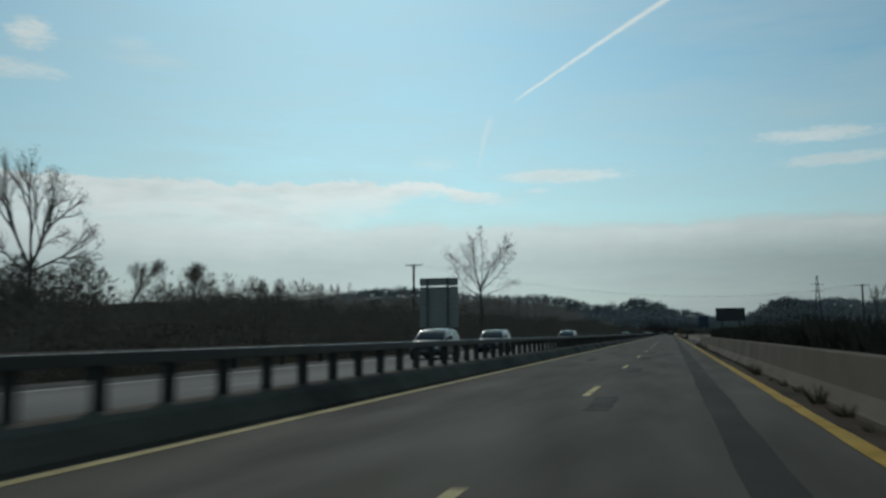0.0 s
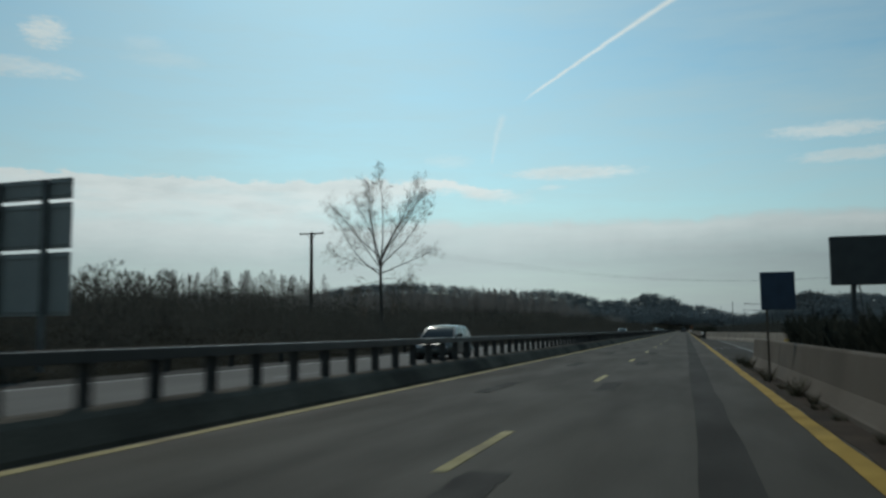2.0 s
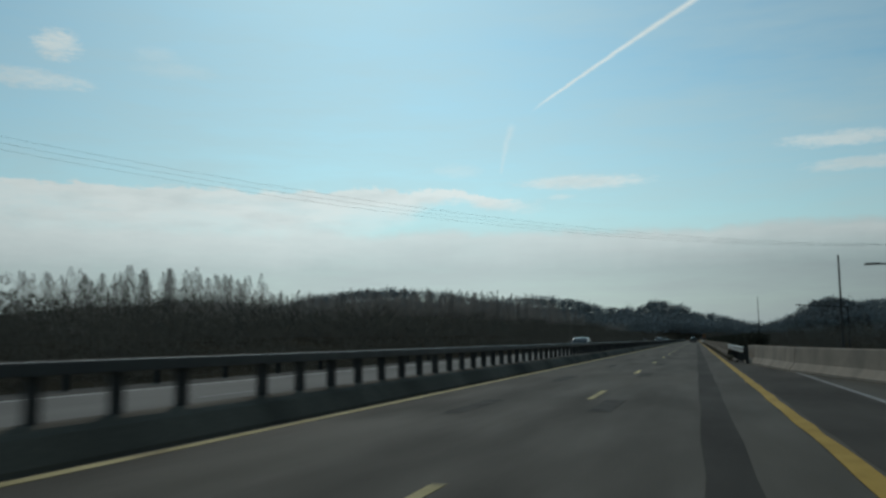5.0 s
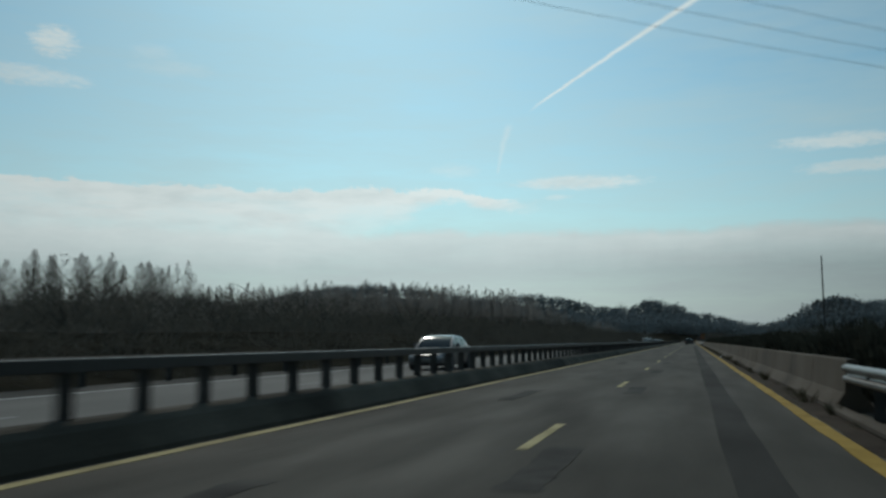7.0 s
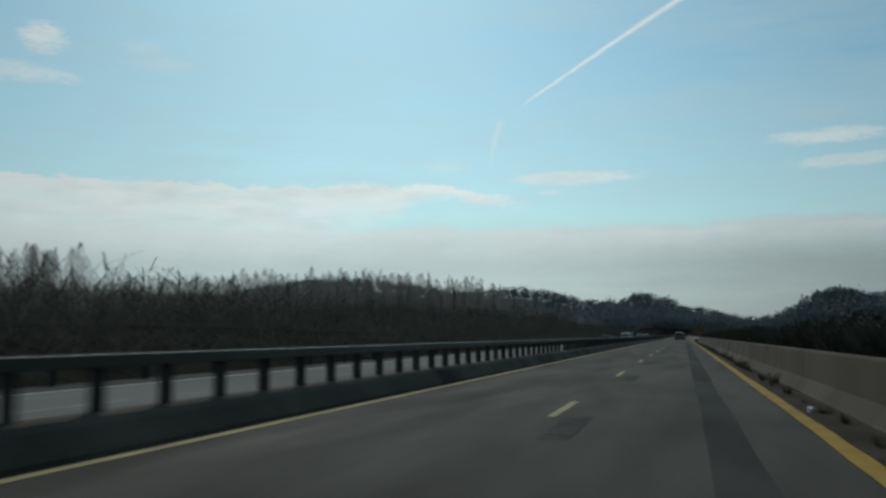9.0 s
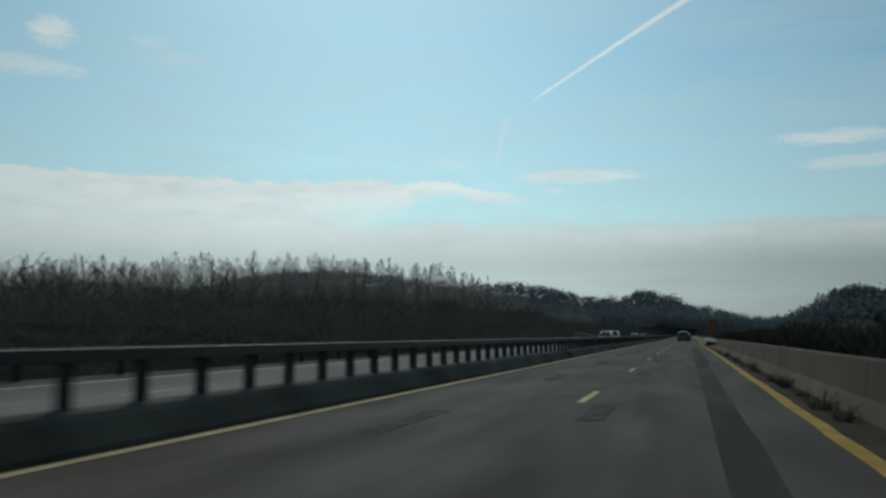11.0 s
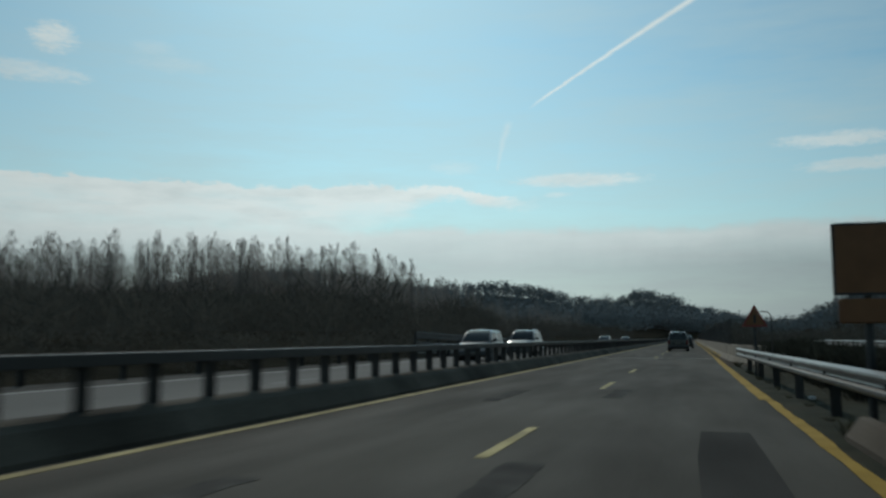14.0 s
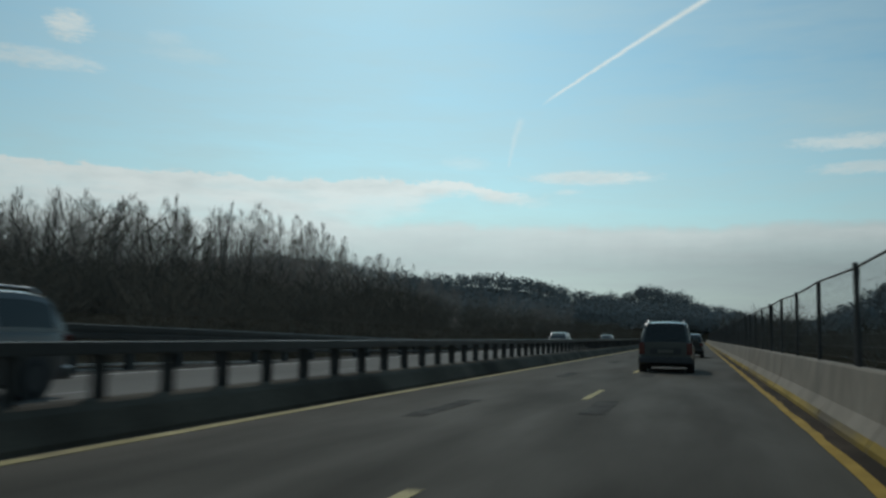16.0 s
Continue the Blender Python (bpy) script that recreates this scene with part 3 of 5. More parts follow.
def guardrail(name, x, y0, y1, zb, ztop, spacing, label, facing=1, group="", metal="steel", hollow=False, posts=None):
    rail = tagged(new(name), label, "guardrail", group)
    rail.location = (x, y0, zb)
    key = (facing, round(ztop - zb, 3), spacing, metal, hollow)
    if key not in RAILS:
        t = ztop - zb
        beam = extrude_y("beam", w_profile(facing, t - 0.31), 0, 4.0, M[metal])
        if hollow:      # a box beam lying on the posts
            c = 0.008
            beam = extrude_y("beam", [(-0.07 + c, t - 0.14), (-0.07, t - 0.14 + c), (-0.07, t - c), (-0.07 + c, t), (0.07 - c, t), (0.07, t - c), (0.07, t - 0.14 + c), (0.07 - c, t - 0.14)], 0.004, 3.996, M[metal])
        w = 0.07
        post_bm = bmesh.new()
        box_bm((-0.125 * facing - w, -0.06, -0.35), (-0.125 * facing + w, -0.052, t - 0.03), 0, post_bm)
        box_bm((-0.125 * facing - w, 0.052, -0.35), (-0.125 * facing + w, 0.06, t - 0.03), 0, post_bm)
        box_bm((-0.125 * facing - 0.004, -0.052, -0.35), (-0.125 * facing + 0.004, 0.052, t - 0.03), 0, post_bm)
        post = bm_mesh("post", post_bm, M["post_steel"])
        block = box("spacer", (-0.075, -0.045, t - 0.24), (0.03, 0.045, t - 0.07), M["post_steel"], 0.008)
        if facing < 0:
            block = box("spacer", (-0.03, -0.045, t - 0.24), (0.075, 0.045, t - 0.07), M["post_steel"], 0.008)
        if hollow:
            post_bm = bmesh.new()
            box_bm((-0.07, -0.05, -0.35), (0.07, -0.042, t - 0.135), 0, post_bm)
            box_bm((-0.07, 0.042, -0.35), (0.07, 0.05, t - 0.135), 0, post_bm)
            box_bm((-0.004, -0.042, -0.35), (0.004, 0.042, t - 0.135), 0, post_bm)
            post = bm_mesh("post", post_bm, M["post_steel"])
            block = box("spacer", (-0.08, -0.06, t - 0.155), (0.08, 0.06, t - 0.14), M["post_steel"], 0.004)
        RAILS[key] = (beam, post, block)
    beam, post, block = RAILS[key]
    y = 0.0
    while y < y1 - y0 - 0.5:
        child("beam", beam, rail, at=pose(0, y, 0))
        y += 4.0
    if posts is None:
        posts = [y0 + 0.2 + spacing * k for k in range(int((y1 - y0 - 0.2) / spacing) + 1)]
    for y in posts:
        if y0 <= y < y1:
            child("post", post, rail, at=pose(0, y - y0, 0))
            child("spacer", block, rail, at=pose(0, y - y0, 0))
    return rail


def median_posts():
    """Where the close-set posts stand: three stretches, driven at slightly different pitches."""
    out, y = [], -14.636
    for pitch, start, end in ((1.3105, -14.636, 128), (1.3017, 0.1817, 258), (1.2890, 0.8840, 700)):
        k = math.ceil((y + 0.9 - start) / pitch)
        while start + pitch * k < end:
            y = start + pitch * k
            out.append(y)
            k += 1
    return out


RAILS = {}
MEDIAN_POSTS = median_posts()
for i in range(17):
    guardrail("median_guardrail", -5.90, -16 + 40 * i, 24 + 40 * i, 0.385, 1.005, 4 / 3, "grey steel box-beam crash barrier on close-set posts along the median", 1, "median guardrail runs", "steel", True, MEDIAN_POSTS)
for i in range(10):
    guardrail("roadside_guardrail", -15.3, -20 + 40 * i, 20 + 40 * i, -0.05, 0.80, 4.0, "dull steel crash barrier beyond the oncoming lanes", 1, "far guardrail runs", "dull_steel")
guardrail("short_guardrail", 2.62, 160, 180, 0.0, 0.78, 2.0, "short steel crash barrier before the concrete wall", -1, "short guardrails", "bright_steel")
flared = guardrail("short_guardrail", 2.50, 336.4, 368.4, 0.0, 0.81, 4.0, "short steel crash barrier between two concrete walls", -1, "short guardrails", "bright_steel")
flared.rotation_euler = (0, 0, radians(0.75))
guardrail("side_guardrail", 8.6, 328, 400, -0.35, 1.05, 4.0, "pale steel crash barrier of a side road behind the hedge", -1, "", "bright_steel")
tagged(new("low_kerb", box("low_kerb", (2.3, 163, 0.004), (2.5, 180, 0.12), M["concrete"], 0.03)), "low pale concrete kerb below the short guardrail", "kerb", "low kerbs")
# the foot of the wall runs on past its end as a low step that wears away
toe = tagged(new("low_kerb", extrude_y("wall_toe", [(-0.30, 0.004), (-0.30, 0.075), (-0.275, 0.10), (-0.15, 0.27), (-0.10, 0.29), (-0.02, 0.28), (0.0, 0.004)], 0, 9.3, M["concrete"], 9)),
             "low pale concrete step running on from the end of the wall", "kerb", "low kerbs")
toe.matrix_world = pose(2.42, 336.02, 0, 0, 0, 0.35)


def parapet(y0, y1):
    """Bridge parapet beyond the oncoming lanes: two heavy rails on posts."""
    p = tagged(new("bridge_parapet"), "grey steel bridge parapet with two heavy rails", "parapet", "bridge parapet runs")
    fall = 0.92
    drop = math.tan(radians(fall)) * (y0 - 382.5)
    p.matrix_world = pose(-15.0, y0, max(0.393 - drop, -0.45), -fall if drop < 0.8 else 0)
    n = y1 - y0
    beam = [(-0.07, 0.76), (-0.07, 1.12), (-0.03, 1.16), (0.05, 1.16), (0.07, 1.14), (0.07, 1.0), (0.045, 0.98), (0.045, 0.93), (0.07, 0.91), (0.07, 0.78), (0.05, 0.76)]
    child("rail", extrude_y("parapet_rail", beam, 0, n, M["steel"]), p, "tall dark steel rail")
    child("rail", box("parapet_rail", (-0.05, 0, 0.44), (0.05, n, 0.56), M["steel"], 0.02), p)
    child("kerb", box("parapet_kerb", (-0.5, 0, -0.9), (-0.16, n, 0.03), M["concrete"], 0.01), p)
    child("kerb_edge", box("kerb_edge", (-0.2, 0, 0.055), (-0.14, n, 0.115), M["white_paint"], 0.006), p, "pale upper kerb edge")
    child("kerb_edge", box("kerb_edge", (-0.2, 0, -0.075), (-0.14, n, -0.025), M["white_paint"], 0.006), p, "pale lower kerb edge")
    post = box("parapet_post", (-0.13, -0.15, -0.9), (0.03, 0.15, 0.80), M["post_steel"], 0.015)
    y = 0.3
    while y < n:
        child("post", post, p, at=pose(0, y, 0))
        y += 2.4


for i in range(7):
    parapet(382.5 + 40 * i, 422.5 + 40 * i)


# ---- concrete barriers ----
def barrier_profile():
    half = [(0.30, 0.0), (0.30, 0.075), (0.275, 0.10), (0.135, 0.31), (0.085, 0.82), (0.065, 0.85)]
    return [(-x, z) for x, z in half] + [(x, z) for x, z in reversed(half)]


block_me = extrude_y("block", barrier_profile(), 0.004, 3.996, M["concrete"], 4)
pale_block_me = extrude_y("pale_block", barrier_profile(), 0.015, 3.985, M["pale_concrete"], 4)
foot = [(-0.304, 0.012), (-0.304, 0.076), (-0.279, 0.104), (-0.248, 0.15), (-0.243, 0.147), (-0.272, 0.10), (-0.297, 0.07), (-0.297, 0.012)]
foot_me = extrude_y("yellow_band", foot, 0.03, 3.97, M["worn_band"], 1)
patch_band_me = extrude_y("painted_patch", [(-0.304, 0.012), (-0.304, 0.076), (-0.279, 0.104), (-0.141, 0.31), (-0.124, 0.48), (-0.119, 0.48), (-0.134, 0.31), (-0.272, 0.10), (-0.297, 0.07), (-0.297, 0.012)], 0.1, 3.9, M["worn_band"], 1)
seam_me = extrude_y("seam", [(-0.2, 0.02), (-0.1, 0.3), (-0.06, 0.8), (0.06, 0.8), (0.1, 0.3), (0.2, 0.02)], 3.985, 4.015, M["concrete"], 1)


def barrier(x, y, turn, pale=False, band=False, group="", label=""):
    ob = tagged(new("concrete_barrier"), label, "concrete barrier", group)
    ob.matrix_world = pose(x, y, 0.004, 0, 0, turn)
    child("block", pale_block_me if pale else block_me, ob)
    child("coupling", seam_me, ob)
    if 107 < y < 111.1 and x > 5:
        child("painted_patch", patch_band_me, ob, "worn orange-yellow painted patch")
    if band:
        child("painted_band", foot_me, ob, "worn yellow painted band")
    return ob


rng = random.Random(8)


def chain(points, step=4.0):
    """The same line of points, cut into steps of one block's length."""
    pts = [Vector((x, y, 0)) for x, y in points]
    out, left = [pts[0]], step
    for a, b in zip(pts, pts[1:]):
        d = b - a
        run = d.length
        while run >= left:
            a = a + d.normalized() * left
            out.append(a)
            run -= left
            left = step
        left -= run
    return [(p.x, p.y) for p in out]


def run_barriers(points, **kw):
    """Blocks end to end along a line of points in plan."""
    pts = [Vector((x, y, 0)) for x, y in points]
    for a, b in zip(pts, pts[1:]):
        n = max(1, round((b - a).length / 4.0))
        d = (b - a).normalized()
        for i in range(n):
            p = a + d * (4.0 * i)
            barrier(p.x + rng.uniform(-0.005, 0.005), p.y, math.degrees(math.atan2(-d.x, d.y)) + rng.uniform(-0.05, 0.05), **kw)


WALL = "weathered grey-brown concrete barrier block beside the yellow line"
run_barriers([(2.66, -38), (2.66, 78)], group="roadside wall blocks", label=WALL)
run_barriers(chain([(7.35, 66), (7.3, 115), (6.6, 126), (6.2, 134), (5.2, 141.5), (3.9, 149.5), (2.85, 163.5)]), pale=True, group="lay-by wall blocks", label="pale concrete barrier block at the back of the lay-by")
run_barriers([(2.70, 180), (2.70, 304), (2.44, 336)], group="roadside wall blocks", label=WALL)
run_barriers([(4.3, 369.5), (2.58, 377.3), (2.42, 385.3), (2.40, 389.3)], pale=True, group="bridge wall blocks", label="pale concrete barrier block at the start of the bridge wall")
run_barriers([(2.40, 389.3), (2.42, 401.3), (2.44, 641.3)], pale=True, band=True, group="bridge wall blocks", label="pale concrete barrier block with a worn yellow band")


# ---- woods and scrub ----
def slivers(roots, tips, width, rng):
    """Thin upright blades from (n, 3) roots to (n, 3) tips, as quads."""
    n = len(roots)
    a = rng.uniform(0, np.pi, n)
    side = np.stack([np.cos(a), np.sin(a), np.zeros(n)], 1) * (width * 0.5)[:, None]
    v = np.empty((n, 4, 3))
    v[:, 0], v[:, 1] = roots - side, roots + side
    v[:, 2], v[:, 3] = tips + side * 0.35, tips - side * 0.35
    f = np.arange(n * 4).reshape(n, 4)
    return v.reshape(-1, 3), f


def thicket(name, spots, blades, material, label, category, seed, spread=0.35, thick=0.02, low=0.0):
    """Many bare bushes or far trees in one mesh. spots: rows of x, y, height, crown radius."""
    rng = np.random.default_rng(seed)
    s = np.repeat(np.array(spots), blades, axis=0)
    n = len(s)
    z = np.repeat(np.array([land(x, y) for x, y, *_ in spots]), blades)
    ang = rng.uniform(0, 2 * np.pi, n)
    u = rng.uniform(low, 0.95, n)                       # how high on the plant the blade begins
    r0 = s[:, 3] * spread * np.sqrt(rng.uniform(0, 1, n)) * (0.25 + u)
    bulge = np.sqrt(np.clip(1 - (2 * u - 0.9) ** 2 * 0.8, 0.05, 1))
    r1 = r0 + s[:, 3] * rng.uniform(0.1, 0.75, n) * bulge
    length = s[:, 2] * rng.uniform(0.12, 0.34, n)
    roots = np.stack([s[:, 0] + r0 * np.cos(ang), s[:, 1] + r0 * np.sin(ang), z + s[:, 2] * u * 0.9], 1)
    ang2 = ang + rng.normal(0, 0.5, n)
    tips = np.stack([s[:, 0] + r1 * np.cos(ang2), s[:, 1] + r1 * np.sin(ang2), np.minimum(roots[:, 2] + length, z + s[:, 2] * rng.uniform(0.86, 1.08, n))], 1)
    v, f = slivers(roots, tips, thick * s[:, 2] * rng.uniform(0.5, 1.5, n), rng)
    ob = new(name, quads_mesh(name, v, f, material))
    return tagged(ob, label, category, kind="stuff")


def scatter(seed, n, x0, x1, y0, y1, h0, h1, ratio=0.4, keep=None):
    r = random.Random(seed)
    out = []
    for _ in range(n):
        x, y, h = r.uniform(x0, x1), r.uniform(y0, y1), r.uniform(h0, h1)
        if keep is None or keep(x, y):
            out.append((x, y, h, h * ratio * r.uniform(0.7, 1.3)))
    return out


def crowns(name, spots, tufts, material, label, category, seed, size):
    """Rounded far trees in one mesh: clumps of fine twigs over an uneven dome."""
    rng = np.random.default_rng(seed)
    s = np.repeat(np.array(spots), tufts, axis=0)
    n = len(s)
    z = np.repeat(np.array([land(x, y) for x, y, *_ in spots]), tufts)
    phi, c = rng.uniform(0, 2 * np.pi, n), rng.uniform(-0.95, 1, n)
    d = np.stack([np.cos(phi) * np.sqrt(1 - c * c), np.sin(phi) * np.sqrt(1 - c * c), c], 1)
    out = rng.uniform(0.7, 1.04, n) * (1 + 0.16 * np.sin(3 * phi + s[:, 0] * 5.1) * np.sin(4 * c + s[:, 1]))
    p = np.stack([s[:, 0], s[:, 1], z + s[:, 2] * 0.52], 1) + d * np.stack([s[:, 3], s[:, 3], s[:, 2] * 0.46], 1) * out[:, None]
    face = d + rng.normal(0, 0.22, (n, 3))
    a = np.cross(face, rng.normal(0, 1, (n, 3)))
    a /= np.linalg.norm(a, axis=1)[:, None]
    b = np.cross(face, a)
    b /= np.linalg.norm(b, axis=1)[:, None]
    k = size * rng.uniform(0.3, 0.75, n)[:, None]
    a, b = a * k, b * k * rng.uniform(0.5, 1, n)[:, None]
    v = np.stack([p - a, p - b, p + a, p + b], 1).reshape(-1, 3)
    ob = new(name, quads_mesh(name, v, np.arange(n * 4).reshape(n, 4), material))
    return tagged(ob, label, category, kind="stuff")


# wooded hills on the skyline: trees on the slopes that face the road
hill = []
r = random.Random(77)
while len(hill) < 5200:
    x, y = r.uniform(-480, 400), r.uniform(780, 1490)
    z = land(x, y)
    slope = land(x, y + 6) - z
    if slope > -0.3 and (z > 5 or r.random() < 0.15) and (abs(x - 5) > 30 or y > 985):
        h = r.uniform(10.2, 14.6) * (0.93 if x < -90 else 1) * (1.15 if r.random() < 0.06 else 1)
        hill.append((x, y, h, h * r.uniform(0.36, 0.5)))
hill += scatter(33, 420, -60, 90, 985, 1250, 9, 13, 0.45) + scatter(51, 200, -30, 45, 975, 1150, 13, 19, 0.45)
crowns("hill_wood", hill, 44, M["hill_wood"], "leafless woods covering the distant hills, lifted blue-grey as by haze", "woods", 5, 1.5)

def spires(name, spots, blades, material, label, category, seed, low=0.22, thick=0.0019, twig=1.0):
    """Slim upright trees in one mesh: a trunk each, and twigs that sweep up from it to a pointed, uneven top."""
    rng = np.random.default_rng(seed)
    s = np.repeat(np.array(spots), blades, axis=0)
    n = len(s)
    z = np.repeat(np.array([land(x, y) for x, y, *_ in spots]), blades)
    u = low + (0.97 - low) * rng.uniform(0, 1, n) ** 1.15
    ang = rng.uniform(0, 2 * np.pi, n)
    lump = 1 + 0.35 * np.sin(ang * 2 + s[:, 0] * 7.3 + u * 9) * np.sin(u * 17 + s[:, 1] * 3.1)
    wide = s[:, 3] * lump * np.where(u < 0.5, 0.7 + 0.6 * u, np.clip(1 - ((u - 0.5) / 0.5) ** 1.9, 0.06, 1))
    r0 = wide * np.sqrt(rng.uniform(0, 1, n))
    length = twig * s[:, 2] * rng.uniform(0.025, 0.085, n) * (1.2 - 0.6 * u)
    tilt = np.abs(rng.normal(0.25, 0.2, n))
    roots = np.stack([s[:, 0] + r0 * np.cos(ang), s[:, 1] + r0 * np.sin(ang), z + s[:, 2] * u], 1)
    tips = roots + np.stack([np.cos(ang) * np.sin(tilt), np.sin(ang) * np.sin(tilt), np.cos(tilt)], 1) * length[:, None]
    v, f = slivers(roots, tips, thick * (1.25 - 0.5 * u) * s[:, 2] * rng.uniform(0.5, 1.6, n), rng)
    t = np.array(spots)
    tz = np.array([land(x, y) for x, y, *_ in spots])
    parts_v, parts_f = [v], [f]
    for a, b, w in ((0.0, 0.5, 0.011), (0.5, 0.93, 0.006)):
        p = np.stack([t[:, 0], t[:, 1], tz + a * t[:, 2]], 1)
        q = np.stack([t[:, 0], t[:, 1], tz + b * t[:, 2]], 1)
        for _ in range(2):
            v2, f2 = slivers(p, q, w * t[:, 2], rng)
            parts_f.append(f2 + sum(len(k) for k in parts_v))
            parts_v.append(v2)
    ob = new(name, quads_mesh(name, np.concatenate(parts_v), np.concatenate(parts_f), material))
    return tagged(ob, label, category, kind="stuff")


# the plantation behind the oncoming lanes, its far rows
def wood_height(x):
    """How tall the plantation stands: lower at its near corner."""
    return 14.2 + 6.95 * min(1, max(0, (-54 - x) / 23)) + 2.3 * min(1, max(0, (-80 - x) / 53))


rows = []
r = random.Random(21)
for y0, step in ((513, 2.65), (519, 2.9), (526, 3.2), (534, 3.5), (543, 3.9)):
    x = -56.0
    while x > -285:
        h = wood_height(x) * (r.uniform(0.80, 1.0) if r.random() < 0.6 else r.uniform(0.98, 1.09))
        rows.append((x + r.uniform(-1.4, 1.4), y0 + r.uniform(-4, 5), h, h * r.uniform(0.11, 0.19)))
        x -= step * r.uniform(0.5, 1.5)
low_rows = [(x, y, h * wood_height(x) / 20.5, h * 0.2) for x, y, h, _ in scatter(44, 260, -285, -56, 504, 536, 10.7, 16.4)]
low_rows += scatter(22, 90, -60, -40, 540, 720, 6.5, 11, 0.16) + scatter(45, 40, -60, -53, 510, 580, 9, 14, 0.12)
spires("plantation", rows, 600, M["wood_far"], "dense leafless plantation of tall thin trees", "woods", 6, 0.25, 0.0036)
spires("young_wood", low_rows, 260, M["wood_far"], "lower leafless trees filling the plantation", "woods", 16, 0.1, 0.0052)
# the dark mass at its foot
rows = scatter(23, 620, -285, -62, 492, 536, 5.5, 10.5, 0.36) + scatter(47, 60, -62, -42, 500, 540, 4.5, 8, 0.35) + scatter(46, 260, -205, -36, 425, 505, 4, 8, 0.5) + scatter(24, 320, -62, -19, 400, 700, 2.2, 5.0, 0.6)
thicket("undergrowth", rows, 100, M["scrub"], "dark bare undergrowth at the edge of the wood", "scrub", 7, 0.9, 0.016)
# clumps further left
rows = scatter(25, 16, -178, -154, 395, 425, 21, 26, 0.12) + scatter(48, 18, -204, -178, 395, 430, 24.5, 28.5, 0.12) + scatter(40, 34, -262, -200, 395, 430, 24.5, 29.5, 0.12)
spires("tall_copse", rows, 900, M["wood_far"], "row of tall slim leafless trees in the fields", "woods", 8, 0.3, 0.0026)
rows = scatter(26, 160, -330, -120, 180, 420, 6, 9, 0.4) + scatter(39, 130, -270, -150, 380, 420, 5, 9.5, 0.45)
spires("field_copse", [(x, y, h, r * 0.8) for x, y, h, r in rows], 260, M["wood_far"], "leafless copses in the fields", "woods", 18, 0.05, 0.009)
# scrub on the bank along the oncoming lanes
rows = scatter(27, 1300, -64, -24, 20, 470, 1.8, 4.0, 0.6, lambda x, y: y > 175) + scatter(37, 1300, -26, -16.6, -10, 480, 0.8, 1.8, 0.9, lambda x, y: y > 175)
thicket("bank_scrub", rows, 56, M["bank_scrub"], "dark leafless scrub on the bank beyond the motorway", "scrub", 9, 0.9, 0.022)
rows = scatter(27, 420, -64, -24, 20, 175, 1.8, 3.8, 0.55) + scatter(37, 420, -26, -16.6, -10, 175, 0.8, 1.8, 0.8) + scatter(58, 260, -36, -16.6, 6, 150, 0.9, 1.9, 0.8) + scatter(53, 34, -46, -36.5, 42, 52, 3.2, 4.6, 0.5)
spires("near_scrub", rows, 190, M["bank_scrub"], "dark leafless scrub on the bank beyond the motorway", "scrub", 29, 0.02, 0.021, 1.7)
rows = scatter(28, 300, -110, -40, 110, 420, 3, 6.0, 0.4) + scatter(38, 160, -120, -60, 90, 150, 3.2, 5.2, 0.4) + scatter(52, 210, -75, -34, 94, 140, 2.8, 4.2, 0.5)
spires("bank_bushes", rows, 150, M["bank_scrub"], "leafless bushes on the rising bank", "bushes", 19, 0.03, 0.014, 1.5)
# round dark bushes near the sign
rows = scatter(56, 44, -53, -36, 75, 95, 3.2, 4.7, 0.6) + scatter(57, 16, -40, -30, 88, 110, 2.6, 3.6, 0.6)
spires("round_bushes", [(x, y, h, r * 0.85) for x, y, h, r in rows], 700, M["bank_scrub"], "dense round leafless bushes on the bank", "bushes", 13, 0.03, 0.011, 1.4)
# scrub behind the near wall
rows = scatter(29, 560, 9.6, 26, -30, 700, 1.4, 2.9, 0.7, lambda x, y: not 366 < y < 374) + scatter(41, 16, 3.5, 5.0, 160, 178, 0.5, 0.9, 0.6) + scatter(42, 90, 2.95, 7, 338, 369, 0.3, 0.8, 0.7) + scatter(43, 30, 5.0, 8.5, 178, 336, 0.8, 1.4, 0.6) + scatter(49, 46, 4.6, 10.5, 455, 510, 2.6, 5.0, 0.6) + scatter(30, 300, 26, 90, 60, 900, 2.2, 4.5, 0.5)
thicket("roadside_scrub", rows, 70, M["scrub"], "dark tangled bushes behind the concrete wall", "scrub", 10, 0.9, 0.017)
rows = scatter(31, 150, 60, 230, 560, 960, 5, 9, 0.45)
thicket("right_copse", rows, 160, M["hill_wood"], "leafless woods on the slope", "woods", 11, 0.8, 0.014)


# a darker copse on the near side of the slope, thin at its edge
rows = scatter(71, 64, 95, 136, 835, 905, 10.5, 13.5, 0.36) + scatter(72, 40, 92, 140, 800, 850, 8, 11, 0.42)
crowns("slope_copse", rows, 420, M["hazed_slope_wood"], "dark round-topped leafless trees on the slope", "woods", 31, 0.95)
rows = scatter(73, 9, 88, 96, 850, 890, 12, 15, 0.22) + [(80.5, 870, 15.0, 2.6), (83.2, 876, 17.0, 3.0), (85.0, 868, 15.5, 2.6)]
spires("copse_edge", rows, 700, M["hazed_slope_wood"], "bare twiggy trees at the edge of the copse", "woods", 33, 0.2, 0.006, 1.6)

